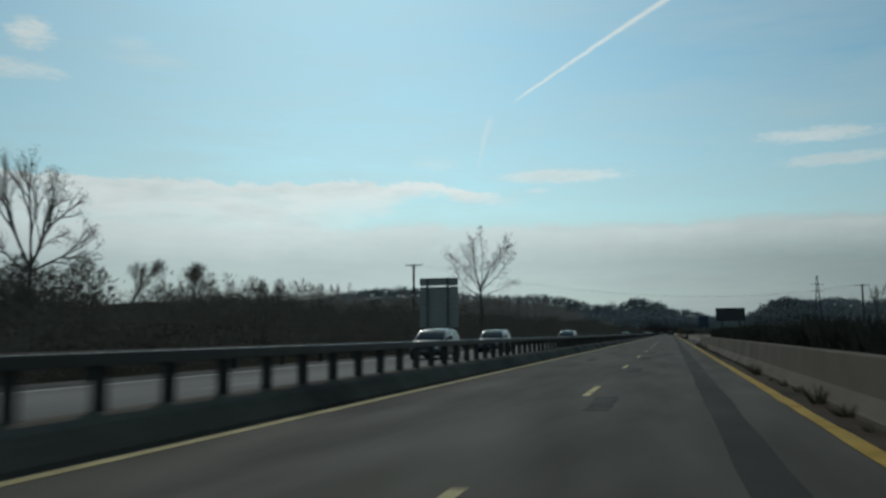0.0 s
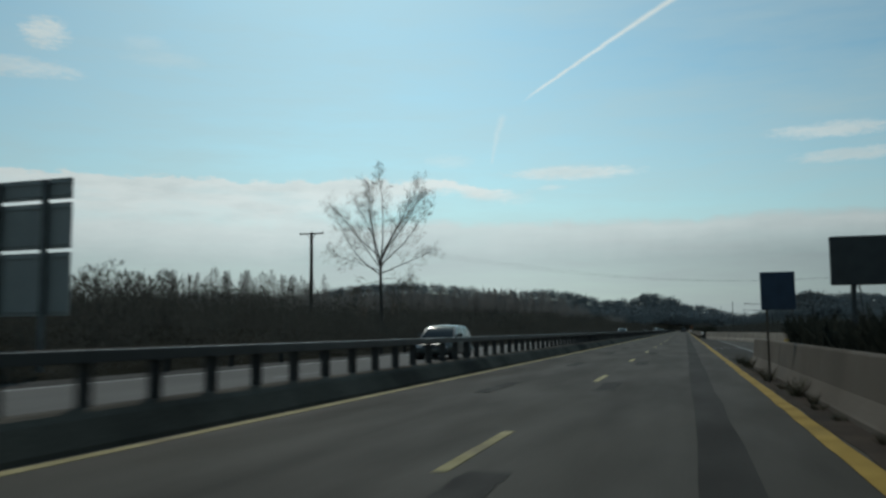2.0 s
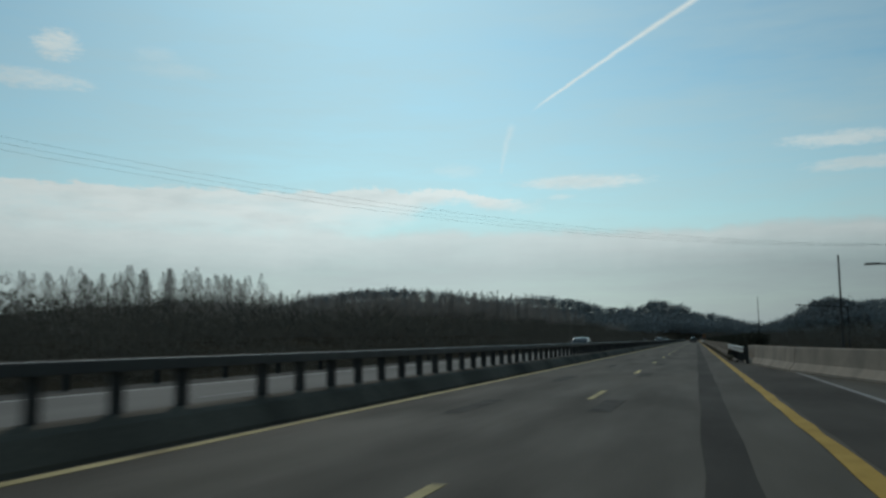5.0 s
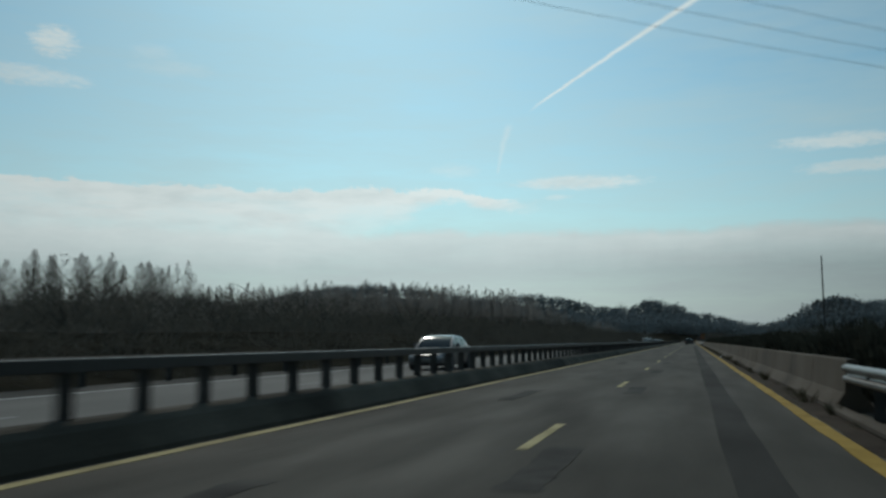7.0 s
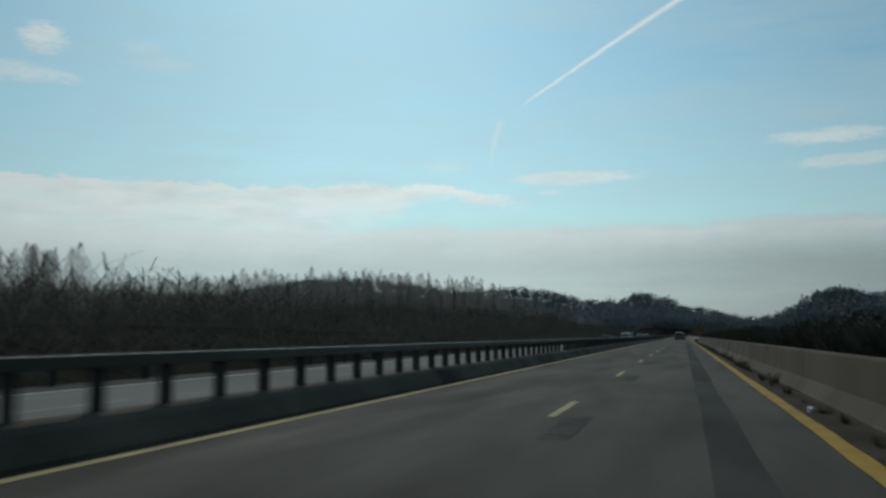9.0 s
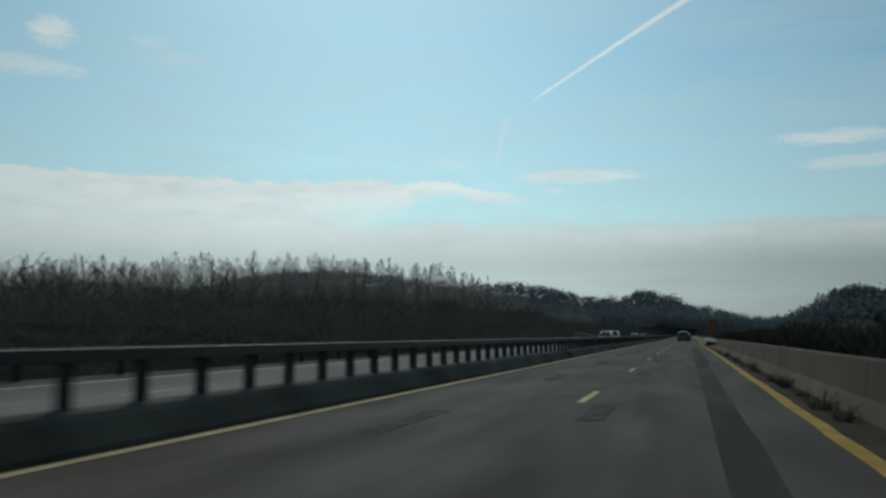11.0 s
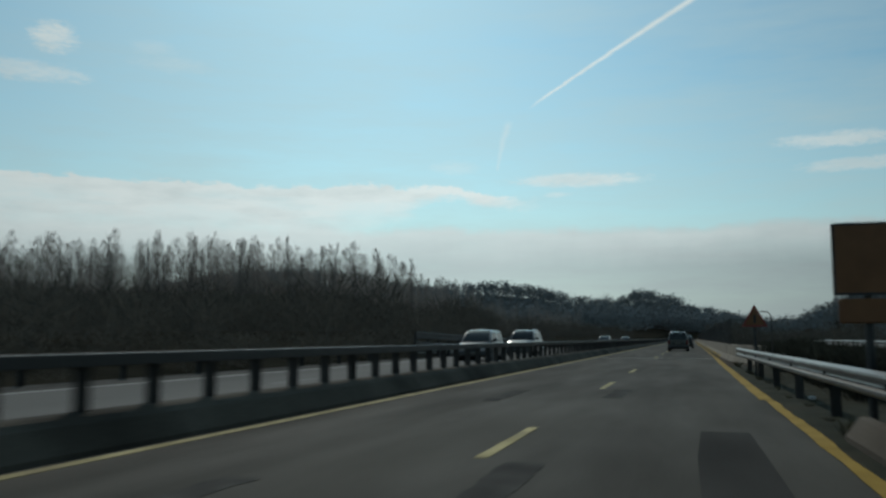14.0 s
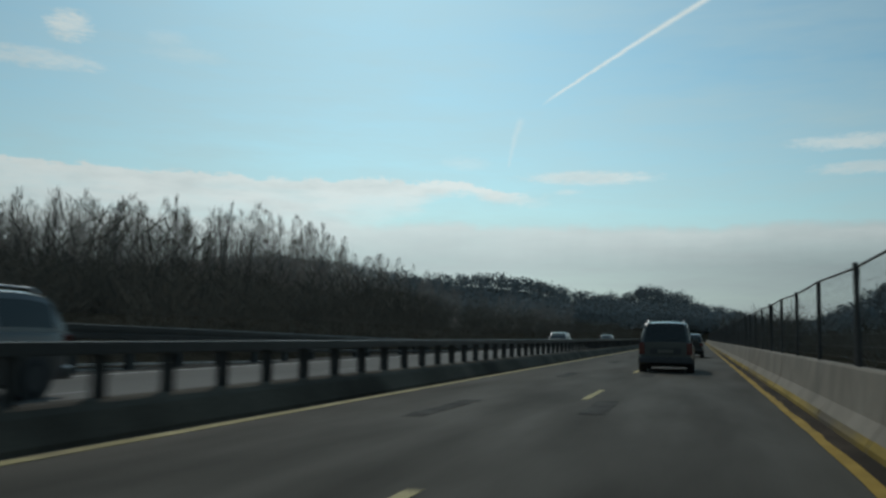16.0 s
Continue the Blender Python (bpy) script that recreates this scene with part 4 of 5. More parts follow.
# a dense dark hedge close behind the wall, with one gap
rows = []
r = random.Random(61)
for a, b, tall in ((-12, 75, 1.74), (166, 309, 1.74), (321.5, 347.5, 1.66), (352, 376, 1.42)):
    y = a
    while y < b:
        h = tall + 0.10 * math.sin(y * 0.35) + r.uniform(-0.07, 0.07)
        rows.append((r.uniform(3.45, 3.95), y, h, 0.42))
        y += 0.36
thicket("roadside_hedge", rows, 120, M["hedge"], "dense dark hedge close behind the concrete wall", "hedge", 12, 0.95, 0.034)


# ---- single trees ----
def grow(p, d, length, rad, depth, rng, out, tips, spread, up, forks):
    """Adds the pieces of a branch and of all that grows from it."""
    q = p
    pieces = 3 if depth > 1 else 2
    for i in range(pieces):
        d = (d + Vector((rng.gauss(0, 0.07), rng.gauss(0, 0.07), rng.gauss(0, 0.05) + up * 0.05))).normalized()
        q2 = q + d * (length / pieces)
        out.append((q, q2, rad * (1 - 0.35 * i / pieces), rad * (1 - 0.35 * (i + 1) / pieces)))
        q = q2
        if depth > 0 and i > 0 or (depth == 1):
            side(q, d, length, rad, depth, rng, out, tips, spread, up, forks, 1)
    if depth == 0:
        tips.append((q, d))
        return
    side(q, d, length, rad, depth, rng, out, tips, spread * 0.8, up, forks, forks)


def side(q, d, length, rad, depth, rng, out, tips, spread, up, forks, count):
    for _ in range(count):
        a = d.orthogonal().normalized()
        a.rotate(Matrix.Rotation(rng.uniform(0, 2 * math.pi), 3, d))
        nd = (d + a * math.tan(spread * rng.uniform(0.6, 1.25)) + Vector((0, 0, up))).normalized()
        grow(q, nd, length * rng.uniform(0.58, 0.78), rad * 0.58, depth - 1, rng, out, tips, spread, up, forks)


def tree(name, x, y, height, seed, label, depth=4, spread=0.55, up=0.15, forks=2, trunk=0.35, rad=0.2, buds=0, bud_size=0.3, boughs=()):
    rng = random.Random(seed)
    out, tips = [], []
    q = Vector((0, 0, -0.3))
    for i in range(4):
        q2 = Vector((0, 0, trunk * height * (i + 1) / 4))
        out.append((q, q2, rad * (1.25 - 0.12 * i), rad * (1.13 - 0.12 * i)))
        q = q2
    if forks >= 2 and not boughs:
        for k in range(2, 4):
            z = trunk * height * k / 4
            side(Vector((0, 0, z)), Vector((0, 0, 1)), height * 0.16, rad * 0.4, 2, rng, out, tips, 1.0, 0.0, 2, 1)
    for z, dx, dy, dz, length, lr in boughs:
        grow(Vector((0, 0, z)), Vector((dx, dy, dz)).normalized(), length, lr, 3, rng, out, tips, spread, up, forks)
    if not boughs:
        side(q, Vector((0, 0, 1)), height * 0.32, rad * 0.85, depth, rng, out, tips, spread * 0.75, up, forks, 3)
    zmax = max(t[0].z for t in tips)
    s = height / zmax
    tv, tf, cv, cf = [], [], [], []
    for a, b, r0, r1 in out:
        big = r0 > rad * 0.16
        tube(Vector((a.x * s, a.y * s, a.z * s)), Vector((b.x * s, b.y * s, b.z * s)), max(r0, 0.011), max(r1, 0.008), 6 if big else 3, tv if big else cv, tf if big else cf)
    for p, d in tips:
        for _ in range(buds):
            c = p * s + Vector((rng.gauss(0, 1), rng.gauss(0, 1), rng.gauss(0, 1))) * (bud_size * 1.4)
            u = Vector((rng.gauss(0, 1), rng.gauss(0, 1), rng.gauss(0, 1))).normalized() * bud_size * rng.uniform(0.3, 0.6)
            w = u.orthogonal().normalized() * bud_size * rng.uniform(0.12, 0.3)
            k = len(cv)
            cv += [c - u, c + w, c + u, c - w]
            cf.append((k, k + 1, k + 2, k + 3))
    ob = tagged(new(name), label, "tree")
    ob.location = (x, y, land(x, y))
    child("trunk", mesh_of("trunk", tv, tf, M["bark"], True), ob)
    child("crown", mesh_of("crown", cv, cf, M["bud"]), ob, "bare twigs with brown buds")
    return ob


def limbed_tree(x, y, trunk_h, rad, limbs, seed, label):
    """A tree with a straight trunk and single boughs: rows of start height, sideways, away, up, length, curl, radius."""
    rng = random.Random(seed)
    out, tips = [], []
    q = Vector((0, 0, -0.4))
    for i in range(6):
        q2 = Vector((0.05 * math.sin(i * 1.3), 0.04 * math.sin(i * 2.1), trunk_h * (i + 1) / 6))
        out.append((q, q2, rad * (1.2 - 0.08 * i), rad * (1.12 - 0.08 * i)))
        q = q2
    for z, dx, dy, dz, length, curl, r in limbs:
        p = Vector((0, 0, z))
        d = Vector((dx, dy, dz)).normalized()
        n = max(5, int(length / 0.5))
        for k in range(n):
            d = (d + Vector((rng.gauss(0, 0.06), rng.gauss(0, 0.06), curl / n + rng.gauss(0, 0.04)))).normalized()
            q = p + d * (length / n)
            out.append((p, q, r * (1 - 0.85 * k / n), r * (1 - 0.85 * (k + 1) / n)))
            p = q
            if k > 0.22 * n:
                for _ in range(2 if k < 0.6 * n else 3):
                    side(p, d, rng.uniform(1.0, 1.75) * (1.1 - 0.5 * k / n), 0.020, 2, rng, out, tips, 0.75, -0.03, 2, 1)
        tips.append((p, d))
    tv, tf, cv, cf = [], [], [], []
    for a, b, r0, r1 in out:
        big = r0 > 0.021
        tube(a, b, max(r0, 0.008), max(r1, 0.006), 6 if big else 3, tv if big else cv, tf if big else cf)
    for p, d in tips:
        for _ in range(6):
            c = p + Vector((rng.gauss(0, 1), rng.gauss(0, 1), rng.gauss(0, 1))) * 0.13
            u = Vector((rng.gauss(0, 1), rng.gauss(0, 1), rng.gauss(0, 1))).normalized() * rng.uniform(0.03, 0.075)
            w = u.orthogonal().normalized() * rng.uniform(0.015, 0.035)
            k = len(cv)
            cv += [c - u, c + w, c + u, c - w]
            cf.append((k, k + 1, k + 2, k + 3))
    ob = tagged(new("tree"), label, "tree")
    ob.location = (x, y, land(x, y))
    child("trunk", mesh_of("trunk", tv, tf, M["bark"], True), ob)
    child("crown", mesh_of("crown", cv, cf, M["tuft"]), ob, "bare twigs with brown tufts")
    return ob


TALL_BOUGHS = [(5.7, -0.82, 0.1, 0.57, 7.6, 0.65, 0.075), (5.9, 0.95, -0.1, 0.3, 5.4, 0.0, 0.06), (6.4, -0.40, 0.1, 0.92, 7.7, 0.1, 0.085), (6.3, -0.12, -0.15, 1.0, 7.7, 0.0, 0.09),
               (7.0, 0.42, 0.1, 0.9, 7.7, 0.12, 0.09), (7.4, 0.74, -0.2, 0.68, 7.0, 0.1, 0.06), (7.3, 0.14, 0.3, 0.97, 8.3, 0.0, 0.06), (4.6, -0.9, 0.2, 0.1, 2.3, -0.5, 0.03),
               (4.6, 0.97, 0.1, 0.2, 2.4, -0.2, 0.03), (4.1, 0.7, 0.3, -0.1, 1.6, -0.9, 0.025), (3.0, -0.8, -0.2, 0.0, 1.6, -0.5, 0.02), (6.4, 0.1, 0.9, 0.7, 5.4, 0.5, 0.06), (6.2, -0.1, -0.9, 0.7, 5.0, 0.5, 0.06),
               (7.2, -0.66, -0.15, 0.78, 7.4, 0.15, 0.07), (6.7, 0.80, 0.2, 0.66, 7.0, 0.15, 0.065), (6.1, -0.92, -0.2, 0.32, 5.0, 0.25, 0.045), (5.3, 0.9, -0.25, 0.08, 3.4, -0.25, 0.03), (5.1, -0.9, 0.2, 0.05, 3.0, -0.3, 0.03),
               (7.1, 0.22, -0.1, 1.0, 8.5, -0.05, 0.075), (6.3, -0.2, 0.2, 1.0, 8.4, 0.0, 0.07)]
limbed_tree(-27.2, 124.9, 7.1, 0.17, TALL_BOUGHS, 12, "tall bare tree with forked trunk and sparse brown tufts")
tree("tree", -59.0, 97, 8.6, 31, "round bare tree among the scrub", 4, 0.66, 0.08, 2, 0.22, 0.16, 16, 0.17)
tree("tree", -74.8, 107.3, 10.2, 47, "bare tree with upswept boughs among the scrub", 4, 0.6, 0.2, 2, 0.25, 0.18, 16, 0.17)
BIG_BOUGHS = [(3.4, -0.5, -0.3, 1.3, 3.0, 0.15), (3.5, 0.5, 0.3, 1.3, 3.0, 0.15), (3.5, 0.05, -0.1, 1.0, 3.0, 0.14), (3.0, -1.0, -0.4, 0.5, 2.8, 0.1), (3.1, 0.9, 0.7, 0.6, 2.8, 0.1), (3.3, -0.3, 0.8, 1.0, 2.6, 0.1), (2.6, -0.9, -0.5, 0.1, 2.2, 0.06), (2.7, 0.8, 0.4, 0.2, 2.2, 0.06)]
big = tree("tree", -40.0, 46.5, 11.3, 53, "large bare tree above dark bushes", 4, 0.58, 0.08, 2, 0.33, 0.2, 9, 0.14, boughs=BIG_BOUGHS)
big.scale = (0.7, 0.7, 1.0)
tree("tree", -29.8, 142.5, 7.5, 67, "thin young bare tree on the bank", 3, 0.32, 0.45, 1, 0.5, 0.034)
tree("tree", -29.6, 138, 5.7, 71, "small bare tree on the bank", 3, 0.6, 0.1, 2, 0.35, 0.07)
tree("tree", 36, 170, 9.5, 83, "grey bare tree behind the wall", 4, 0.6, 0.1, 2, 0.25, 0.15, 1, 0.12)

# front row of the plantation: a few kinds of slim upright trees, repeated
def slim_tree(x, y, h, seed):
    """A straight stem with boughs that sweep up close to it, each with many twigs."""
    rng = random.Random(seed)
    sv, sf, cv, cf = [], [], [], []
    p, lean = Vector((0, 0, -0.3)), Vector((0, 0, 1))
    stem = [p]
    for i in range(8):
        lean = (lean + Vector((rng.gauss(0, 0.025), rng.gauss(0, 0.025), 0))).normalized()
        q = p + lean * (h / 8)
        tube(p, q, 0.13 * (1 - i / 8.3), 0.13 * (1 - (i + 1) / 8.3), 6, sv, sf)
        p = q
        stem.append(p)
    for _ in range(54):
        u = 0.2 + 0.76 * rng.random() ** 0.85
        k = min(7, int(u * 8))
        a = stem[k].lerp(stem[k + 1], u * 8 - k)
        t = rng.uniform(0, 2 * math.pi)
        tilt = rng.uniform(0.2, 0.5)
        d = Vector((math.cos(t) * math.sin(tilt), math.sin(t) * math.sin(tilt), math.cos(tilt)))
        reach = h * rng.uniform(0.12, 0.28) * (1.02 - u) ** 0.6
        for j in range(3):
            b = a + d * (reach / 3)
            tube(a, b, 0.020 - 0.005 * j, 0.015 - 0.005 * j, 3, cv, cf)
            for _ in range(6):
                e = (d + Vector((rng.gauss(0, 0.33), rng.gauss(0, 0.33), rng.uniform(0, 0.5)))).normalized()
                f = a.lerp(b, rng.random())
                tube(f, f + e * (h * rng.uniform(0.02, 0.06)), 0.007, 0.003, 3, cv, cf)
            a, d = b, (d + Vector((rng.gauss(0, 0.08), rng.gauss(0, 0.08), 0.16))).normalized()
    ob = tagged(new("slim_tree"), "tall slim leafless tree at the edge of the plantation", "tree", "front row of the plantation")
    ob.location = (x, y, land(x, y))
    child("trunk", mesh_of("trunk", sv, sf, M["slim_bark"], True), ob)
    child("crown", mesh_of("crown", cv, cf, M["wood_far"]), ob, "bare upswept twigs")
    return ob


kinds = [slim_tree(-78 - 33 * i, 509 + 1.5 * i, 19.5 + 0.35 * i, 100 + i) for i in range(6)]
rng = random.Random(15)
for i in range(30):
    x = -56.4 - 5.5 * i + rng.uniform(-1.5, 1.5)
    y = 504 + rng.uniform(0, 13)
    k = copy_thing(rng.choice(kinds), pose(x, y, land(x, y), 0, 0, rng.uniform(0, 360)))
    k.scale = [rng.uniform(0.76, 1.1) * wood_height(x) / 20.4] * 3


# ---- poles, wires, lamps, pylon ----
def utility_pole(x, y, top, turn, label):
    ob = tagged(new("utility_pole"), label, "utility pole", "utility poles")
    g = land(x, y)
    ob.matrix_world = pose(x, y, g, 0, 0, turn)
    h = top - g
    child("shaft", sticks("shaft", [((0, 0, -0.5), (0, 0, h), 0.27, 0.19)], M["timber"], 8), ob)
    child("crossarm", box("crossarm", (-1.65, -0.08, h - 0.25), (1.65, 0.08, h - 0.10), M["timber"], 0.01), ob)
    for dx in (-1.5, 0, 1.5):
        child("insulator", sticks("insulator", [((dx, 0, h - 0.1), (dx, 0, h + 0.16), 0.06, 0.03)], M["off_white"], 6), ob)
    child("brace", sticks("brace", [((-0.7, 0, h - 0.18), (0, 0, h - 0.9), 0.03, 0.03), ((0.7, 0, h - 0.18), (0, 0, h - 0.9), 0.03, 0.03)], M["post_steel"], 4), ob)


PL, PR = Vector((-44.2, 146.6, 13.7)), Vector((44.0, 221.8, 12.25))
TURN = -4.0
utility_pole(PL.x, PL.y, PL.z, TURN, "dark timber utility pole with a crossarm on the bank")
utility_pole(PR.x, PR.y, PR.z, TURN, "dark timber utility pole with a crossarm behind the trees")
across = Vector((math.cos(radians(TURN)), math.sin(radians(TURN)), 0))
for off in (-1.5, 0, 1.5):
    a, b = PL + across * off + Vector((0, 0, 0.15)), PR + across * off + Vector((0, 0, 0.15))
    n = 24
    pts = [a.lerp(b, i / n) - Vector((0, 0, 4.4 * 4 * (i / n) * (1 - i / n))) for i in range(n + 1)]
    tagged(new("power_cable", hose("power_cable", pts, 0.006, M["wire"])),
           "thin sagging overhead power cable across the road", "cable", "overhead cables")


def slim_post(x, y, top, label):
    ob = tagged(new("slim_post"), label, "post", "slim posts")
    g = land(x, y) if x > 9 else -0.36
    ob.location = (x, y, g)
    child("shaft", sticks("shaft", [((0, 0, 0), (0, 0, top - g), 0.05, 0.03)], M["post_steel"], 8), ob)
    child("base_plate", box("base_plate", (-0.2, -0.2, 0), (0.2, 0.2, 0.5), M["concrete"], 0.02), ob)


slim_post(5.7, 152, 4.25, "slim dark steel post behind the lay-by wall")
slim_post(6.8, 212.6, 5.5, "slim dark steel post behind the concrete wall")


def arm_lamp(tip, reach, label):
    """A road lamp whose arm reaches towards the road."""
    x, y, z = tip
    ob = tagged(new("street_lamp"), label, "street lamp", "road lamps with long arms")
    g = land(x + reach, y)
    ob.location = (x + reach, y, g)
    child("mast", sticks("mast", [((0, 0, 0), (0, 0, z - g - 0.3), 0.10, 0.06)], M["post_steel"], 8), ob)
    child("arm", sticks("arm", [((0, 0, z - g - 0.3), (-reach + 0.5, 0, z - g), 0.05, 0.032)], M["post_steel"], 6), ob)
    child("lamp_head", box("lamp_head", (-reach, -0.11, z - g - 0.035), (-reach + 0.6, 0.11, z - g + 0.045), M["post_steel"], 0.03), ob)


arm_lamp((7.1, 155, 4.1), 7.5, "grey street lamp with a long straight arm")
arm_lamp((10.5, 213.5, 4.6), 5.0, "grey street lamp with a long straight arm")


def hooked_lamp(x, y, h):
    ob = tagged(new("street_lamp"), "small grey hooked street lamp behind the guardrail", "street lamp")
    ob.location = (x, y, -0.36)
    child("mast", sticks("mast", [((0, 0, 0), (0, 0, h), 0.028, 0.018), ((0, 0, h), (-0.07, 0, h + 0.12), 0.018, 0.016), ((-0.07, 0, h + 0.12), (-0.14, 0, h + 0.15), 0.016, 0.015)], M["steel"], 6), ob)
    child("arm", sticks("arm", [((-0.14, 0, h + 0.15), (-0.34, 0, h + 0.16), 0.015, 0.02)], M["steel"], 6), ob)


hooked_lamp(2.92, 364, 2.22)


def pylon(x, y, top):
    ob = tagged(new("lattice_pylon"), "far steel lattice power pylon above the trees", "pylon")
    g = land(x, y)
    ob.location = (x, y, g)
    h = top - g
    legs, brace, arms = [], [], []

    def half(z):
        return 1.35 * (1 - z / h) ** 1.3 + 0.25
    levels = [h * i / 9 for i in range(10)]
    for z0, z1 in zip(levels, levels[1:]):
        a, b = half(z0), half(z1)
        for sx, sy in ((1, 1), (1, -1), (-1, -1), (-1, 1)):
            legs.append(((a * sx, a * sy, z0), (b * sx, b * sy, z1), 0.07, 0.07))
        for sx, sy, tx, ty in ((1, 1, -1, 1), (-1, 1, -1, -1), (-1, -1, 1, -1), (1, -1, 1, 1)):
            brace.append(((a * sx, a * sy, z0), (b * tx, b * ty, z1), 0.04, 0.04))
            brace.append(((a * tx, a * ty, z0), (b * sx, b * sy, z1), 0.04, 0.04))
    for z in (h * 0.72, h * 0.84):
        for s in (-1, 1):
            arms.append(((0, 0, z + 0.5), (2.2 * s, 0, z), 0.06, 0.05))
            arms.append(((0, 0, z), (2.2 * s, 0, z), 0.06, 0.05))
    child("legs", sticks("legs", legs, M["post_steel"], 4), ob)
    child("bracing", sticks("bracing", brace, M["post_steel"], 3), ob)
    child("crossarms", sticks("crossarms", arms, M["post_steel"], 4), ob)


pylon(51.5, 335, 21.5)


# ---- signs ----
def sign_post(ob, x, z0, z1, r=0.05, metal="sign_frame"):
    child("sign_post", sticks("sign_post", [((x, 0.08, z0), (x, 0.08, z1), r, r)], M[metal], 8), ob)


def large_sign(x0, x1, y):
    """A direction sign of three boards, seen from behind."""
    ob = tagged(new("direction_sign"), "large grey aluminium sign seen from behind, three boards on two posts", "road sign")
    g = land((x0 + x1) / 2, y)
    w = x1 - x0
    ob.matrix_world = pose((x0 + x1) / 2, y, g, 0, 0, -3)
    for z0, z1 in ((1.75, 3.66), (3.77, 5.17), (5.28, 5.92)):
        b = child("board", box("board", (-w / 2, 0.02, z0 - g), (w / 2, 0.06, z1 - g), M["sign_back"], 0.01), ob)
        for zz in (z0 + 0.14, z1 - 0.14):
            child("stiffener", box("stiffener", (-w / 2 + 0.05, -0.02, zz - 0.03 - g), (w / 2 - 0.05, 0.018, zz + 0.03 - g), M["sign_back"], 0.004), b)
    for dx in (-w * 0.29, w * 0.24):
        child("sign_post", box("sign_post", (dx - 0.08, -0.2, 0), (dx + 0.08, -0.03, 5.85 - g), M["sign_leg"], 0.01), ob)


large_sign(-20.6, -17.2, 69.8)


def board_sign(name, x0, x1, y, z0, z1, face, label, posts, base, edge=None, metal="sign_frame"):
    ob = tagged(new(name), label, "road sign")
    ob.location = ((x0 + x1) / 2, y, base)
    w, h = x1 - x0, z1 - z0
    b = child("board", box("board", (-w / 2, 0, z0 - base), (w / 2, 0.05, z1 - base), M[face], 0.015), ob)
    if edge:
        t = 0.03
        for lo, hi in (((-w / 2, z0), (w / 2, z0 + t)), ((-w / 2, z1 - t), (w / 2, z1)), ((-w / 2, z0 + t), (-w / 2 + t, z1 - t)), ((w / 2 - t, z0 + t), (w / 2, z1 - t))):
            child("border", box("border", (lo[0], -0.006, lo[1] - base), (hi[0], -0.001, hi[1] - base), M[edge], 0), b)
    for u in posts:
        sign_post(ob, -w / 2 + u * w, 0, z1 - 0.1 - base, 0.05 if metal == "sign_frame" else 0.024, metal)
    return ob


board_sign("display_sign", 3.2, 5.25, 66.3, 2.0, 2.96, "board_dark", "dark rectangular display board on two posts behind the wall", (0.2, 0.8), -0.36)
board_sign("blue_sign", 2.03, 2.74, 68.0, 1.58, 2.40, "blue", "dark blue rectangular road sign on a thin pale post", (0.17,), 0.012, metal="concrete")
work = board_sign("work_sign", 2.06, 2.82, 345.6, 1.67, 2.53, "orange", "orange temporary road works sign, darkened as if backlit, with a plate below", (0.5,), 0.0, "black")
child("lower_plate", box("lower_plate", (-0.33, 0.0, 1.34), (0.36, 0.05, 1.63), M["orange"], 0.015), work)


def triangle_sign(x, y, z0, side_len, base):
    ob = tagged(new("warning_sign"), "triangular orange-yellow warning sign with a red border", "road sign")
    ob.location = (x, y, base)
    h = side_len * 0.9

    def tri_mesh(name, s, y0, y1, m, lift):
        hw, top = side_len / 2 * s, h * s
        z = z0 - base + lift
        v = [(-hw, y0, z), (hw, y0, z), (0, y0, z + top), (-hw, y1, z), (hw, y1, z), (0, y1, z + top)]
        return mesh_of(name, v, [(0, 1, 2), (3, 5, 4), (0, 3, 4, 1), (1, 4, 5, 2), (2, 5, 3, 0)], M[m])
    b = child("plate", tri_mesh("plate", 1.0, 0, 0.03, "red", 0), ob, "red sheet plate")
    child("field", tri_mesh("field", 0.78, -0.006, -0.002, "orange", h * 0.075), b, "orange-yellow field")
    child("pictogram", box("pictogram", (-0.035, -0.012, z0 - base + h * 0.16), (0.035, -0.008, z0 - base + h * 0.5), M["black"], 0), b, "black bar")
    sign_post(ob, 0, 0, z0 - base + h * 0.5, 0.035)


triangle_sign(2.28, 362, 1.51, 0.74, 0.004)


# ---- fence on the bridge side ----
def fence(y0, n, step, x, z0, z1):
    ob = tagged(new("mesh_fence"), "tall wire mesh fence on dark steel posts beside the bridge", "fence")
    ob.location = (x, y0, 0)
    post = sticks("post", [((0, 0, z0 - 0.12), (0, 0, z1), 0.034, 0.034)], M["post_steel"], 6)
    for i in range(n):
        child("post", post, ob, at=pose(0, step * i, 0, 0, 1.2 if i % 4 == 0 else 0))
        if i % 4 == 0 and i:
            child("post", post, ob, at=pose(0, step * i - 0.45, 0, 0, -1.2))
    child("top_rail", sticks("top_rail", [((0, step * i, z1 - 0.05 + 0.05 * (i % 2)), (0, step * (i + 1), z1 - 0.05 + 0.05 * ((i + 1) % 2)), 0.018, 0.018) for i in range(n - 1)], M["post_steel"], 5), ob)
    wires = []
    length = step * (n - 1)
    d = 0.16
    k = int((z1 - z0) / d)
    for j in range(k + 1):
        wires.append(((0, 0, z0 + d * j), (0, length, z0 + d * j), 0.0016, 0.0016))
    for j in range(int(length / d)):
        wires.append(((0, d * j, z0), (0, d * j, z1), 0.0016, 0.0016))
    child("post", post, ob, at=pose(1.42, -0.35, 0))
    child("post", post, ob, at=pose(-0.06, -0.35, 0))
    child("end_rail", sticks("end_rail", [((-0.06, -0.35, z1 - 0.06), (1.42, -0.35, z1 - 0.06), 0.022, 0.022)], M["post_steel"], 5), ob)
    child("wire_mesh", sticks("wire_mesh", wires, M["wire"], 3), ob, "thin grey wire mesh")


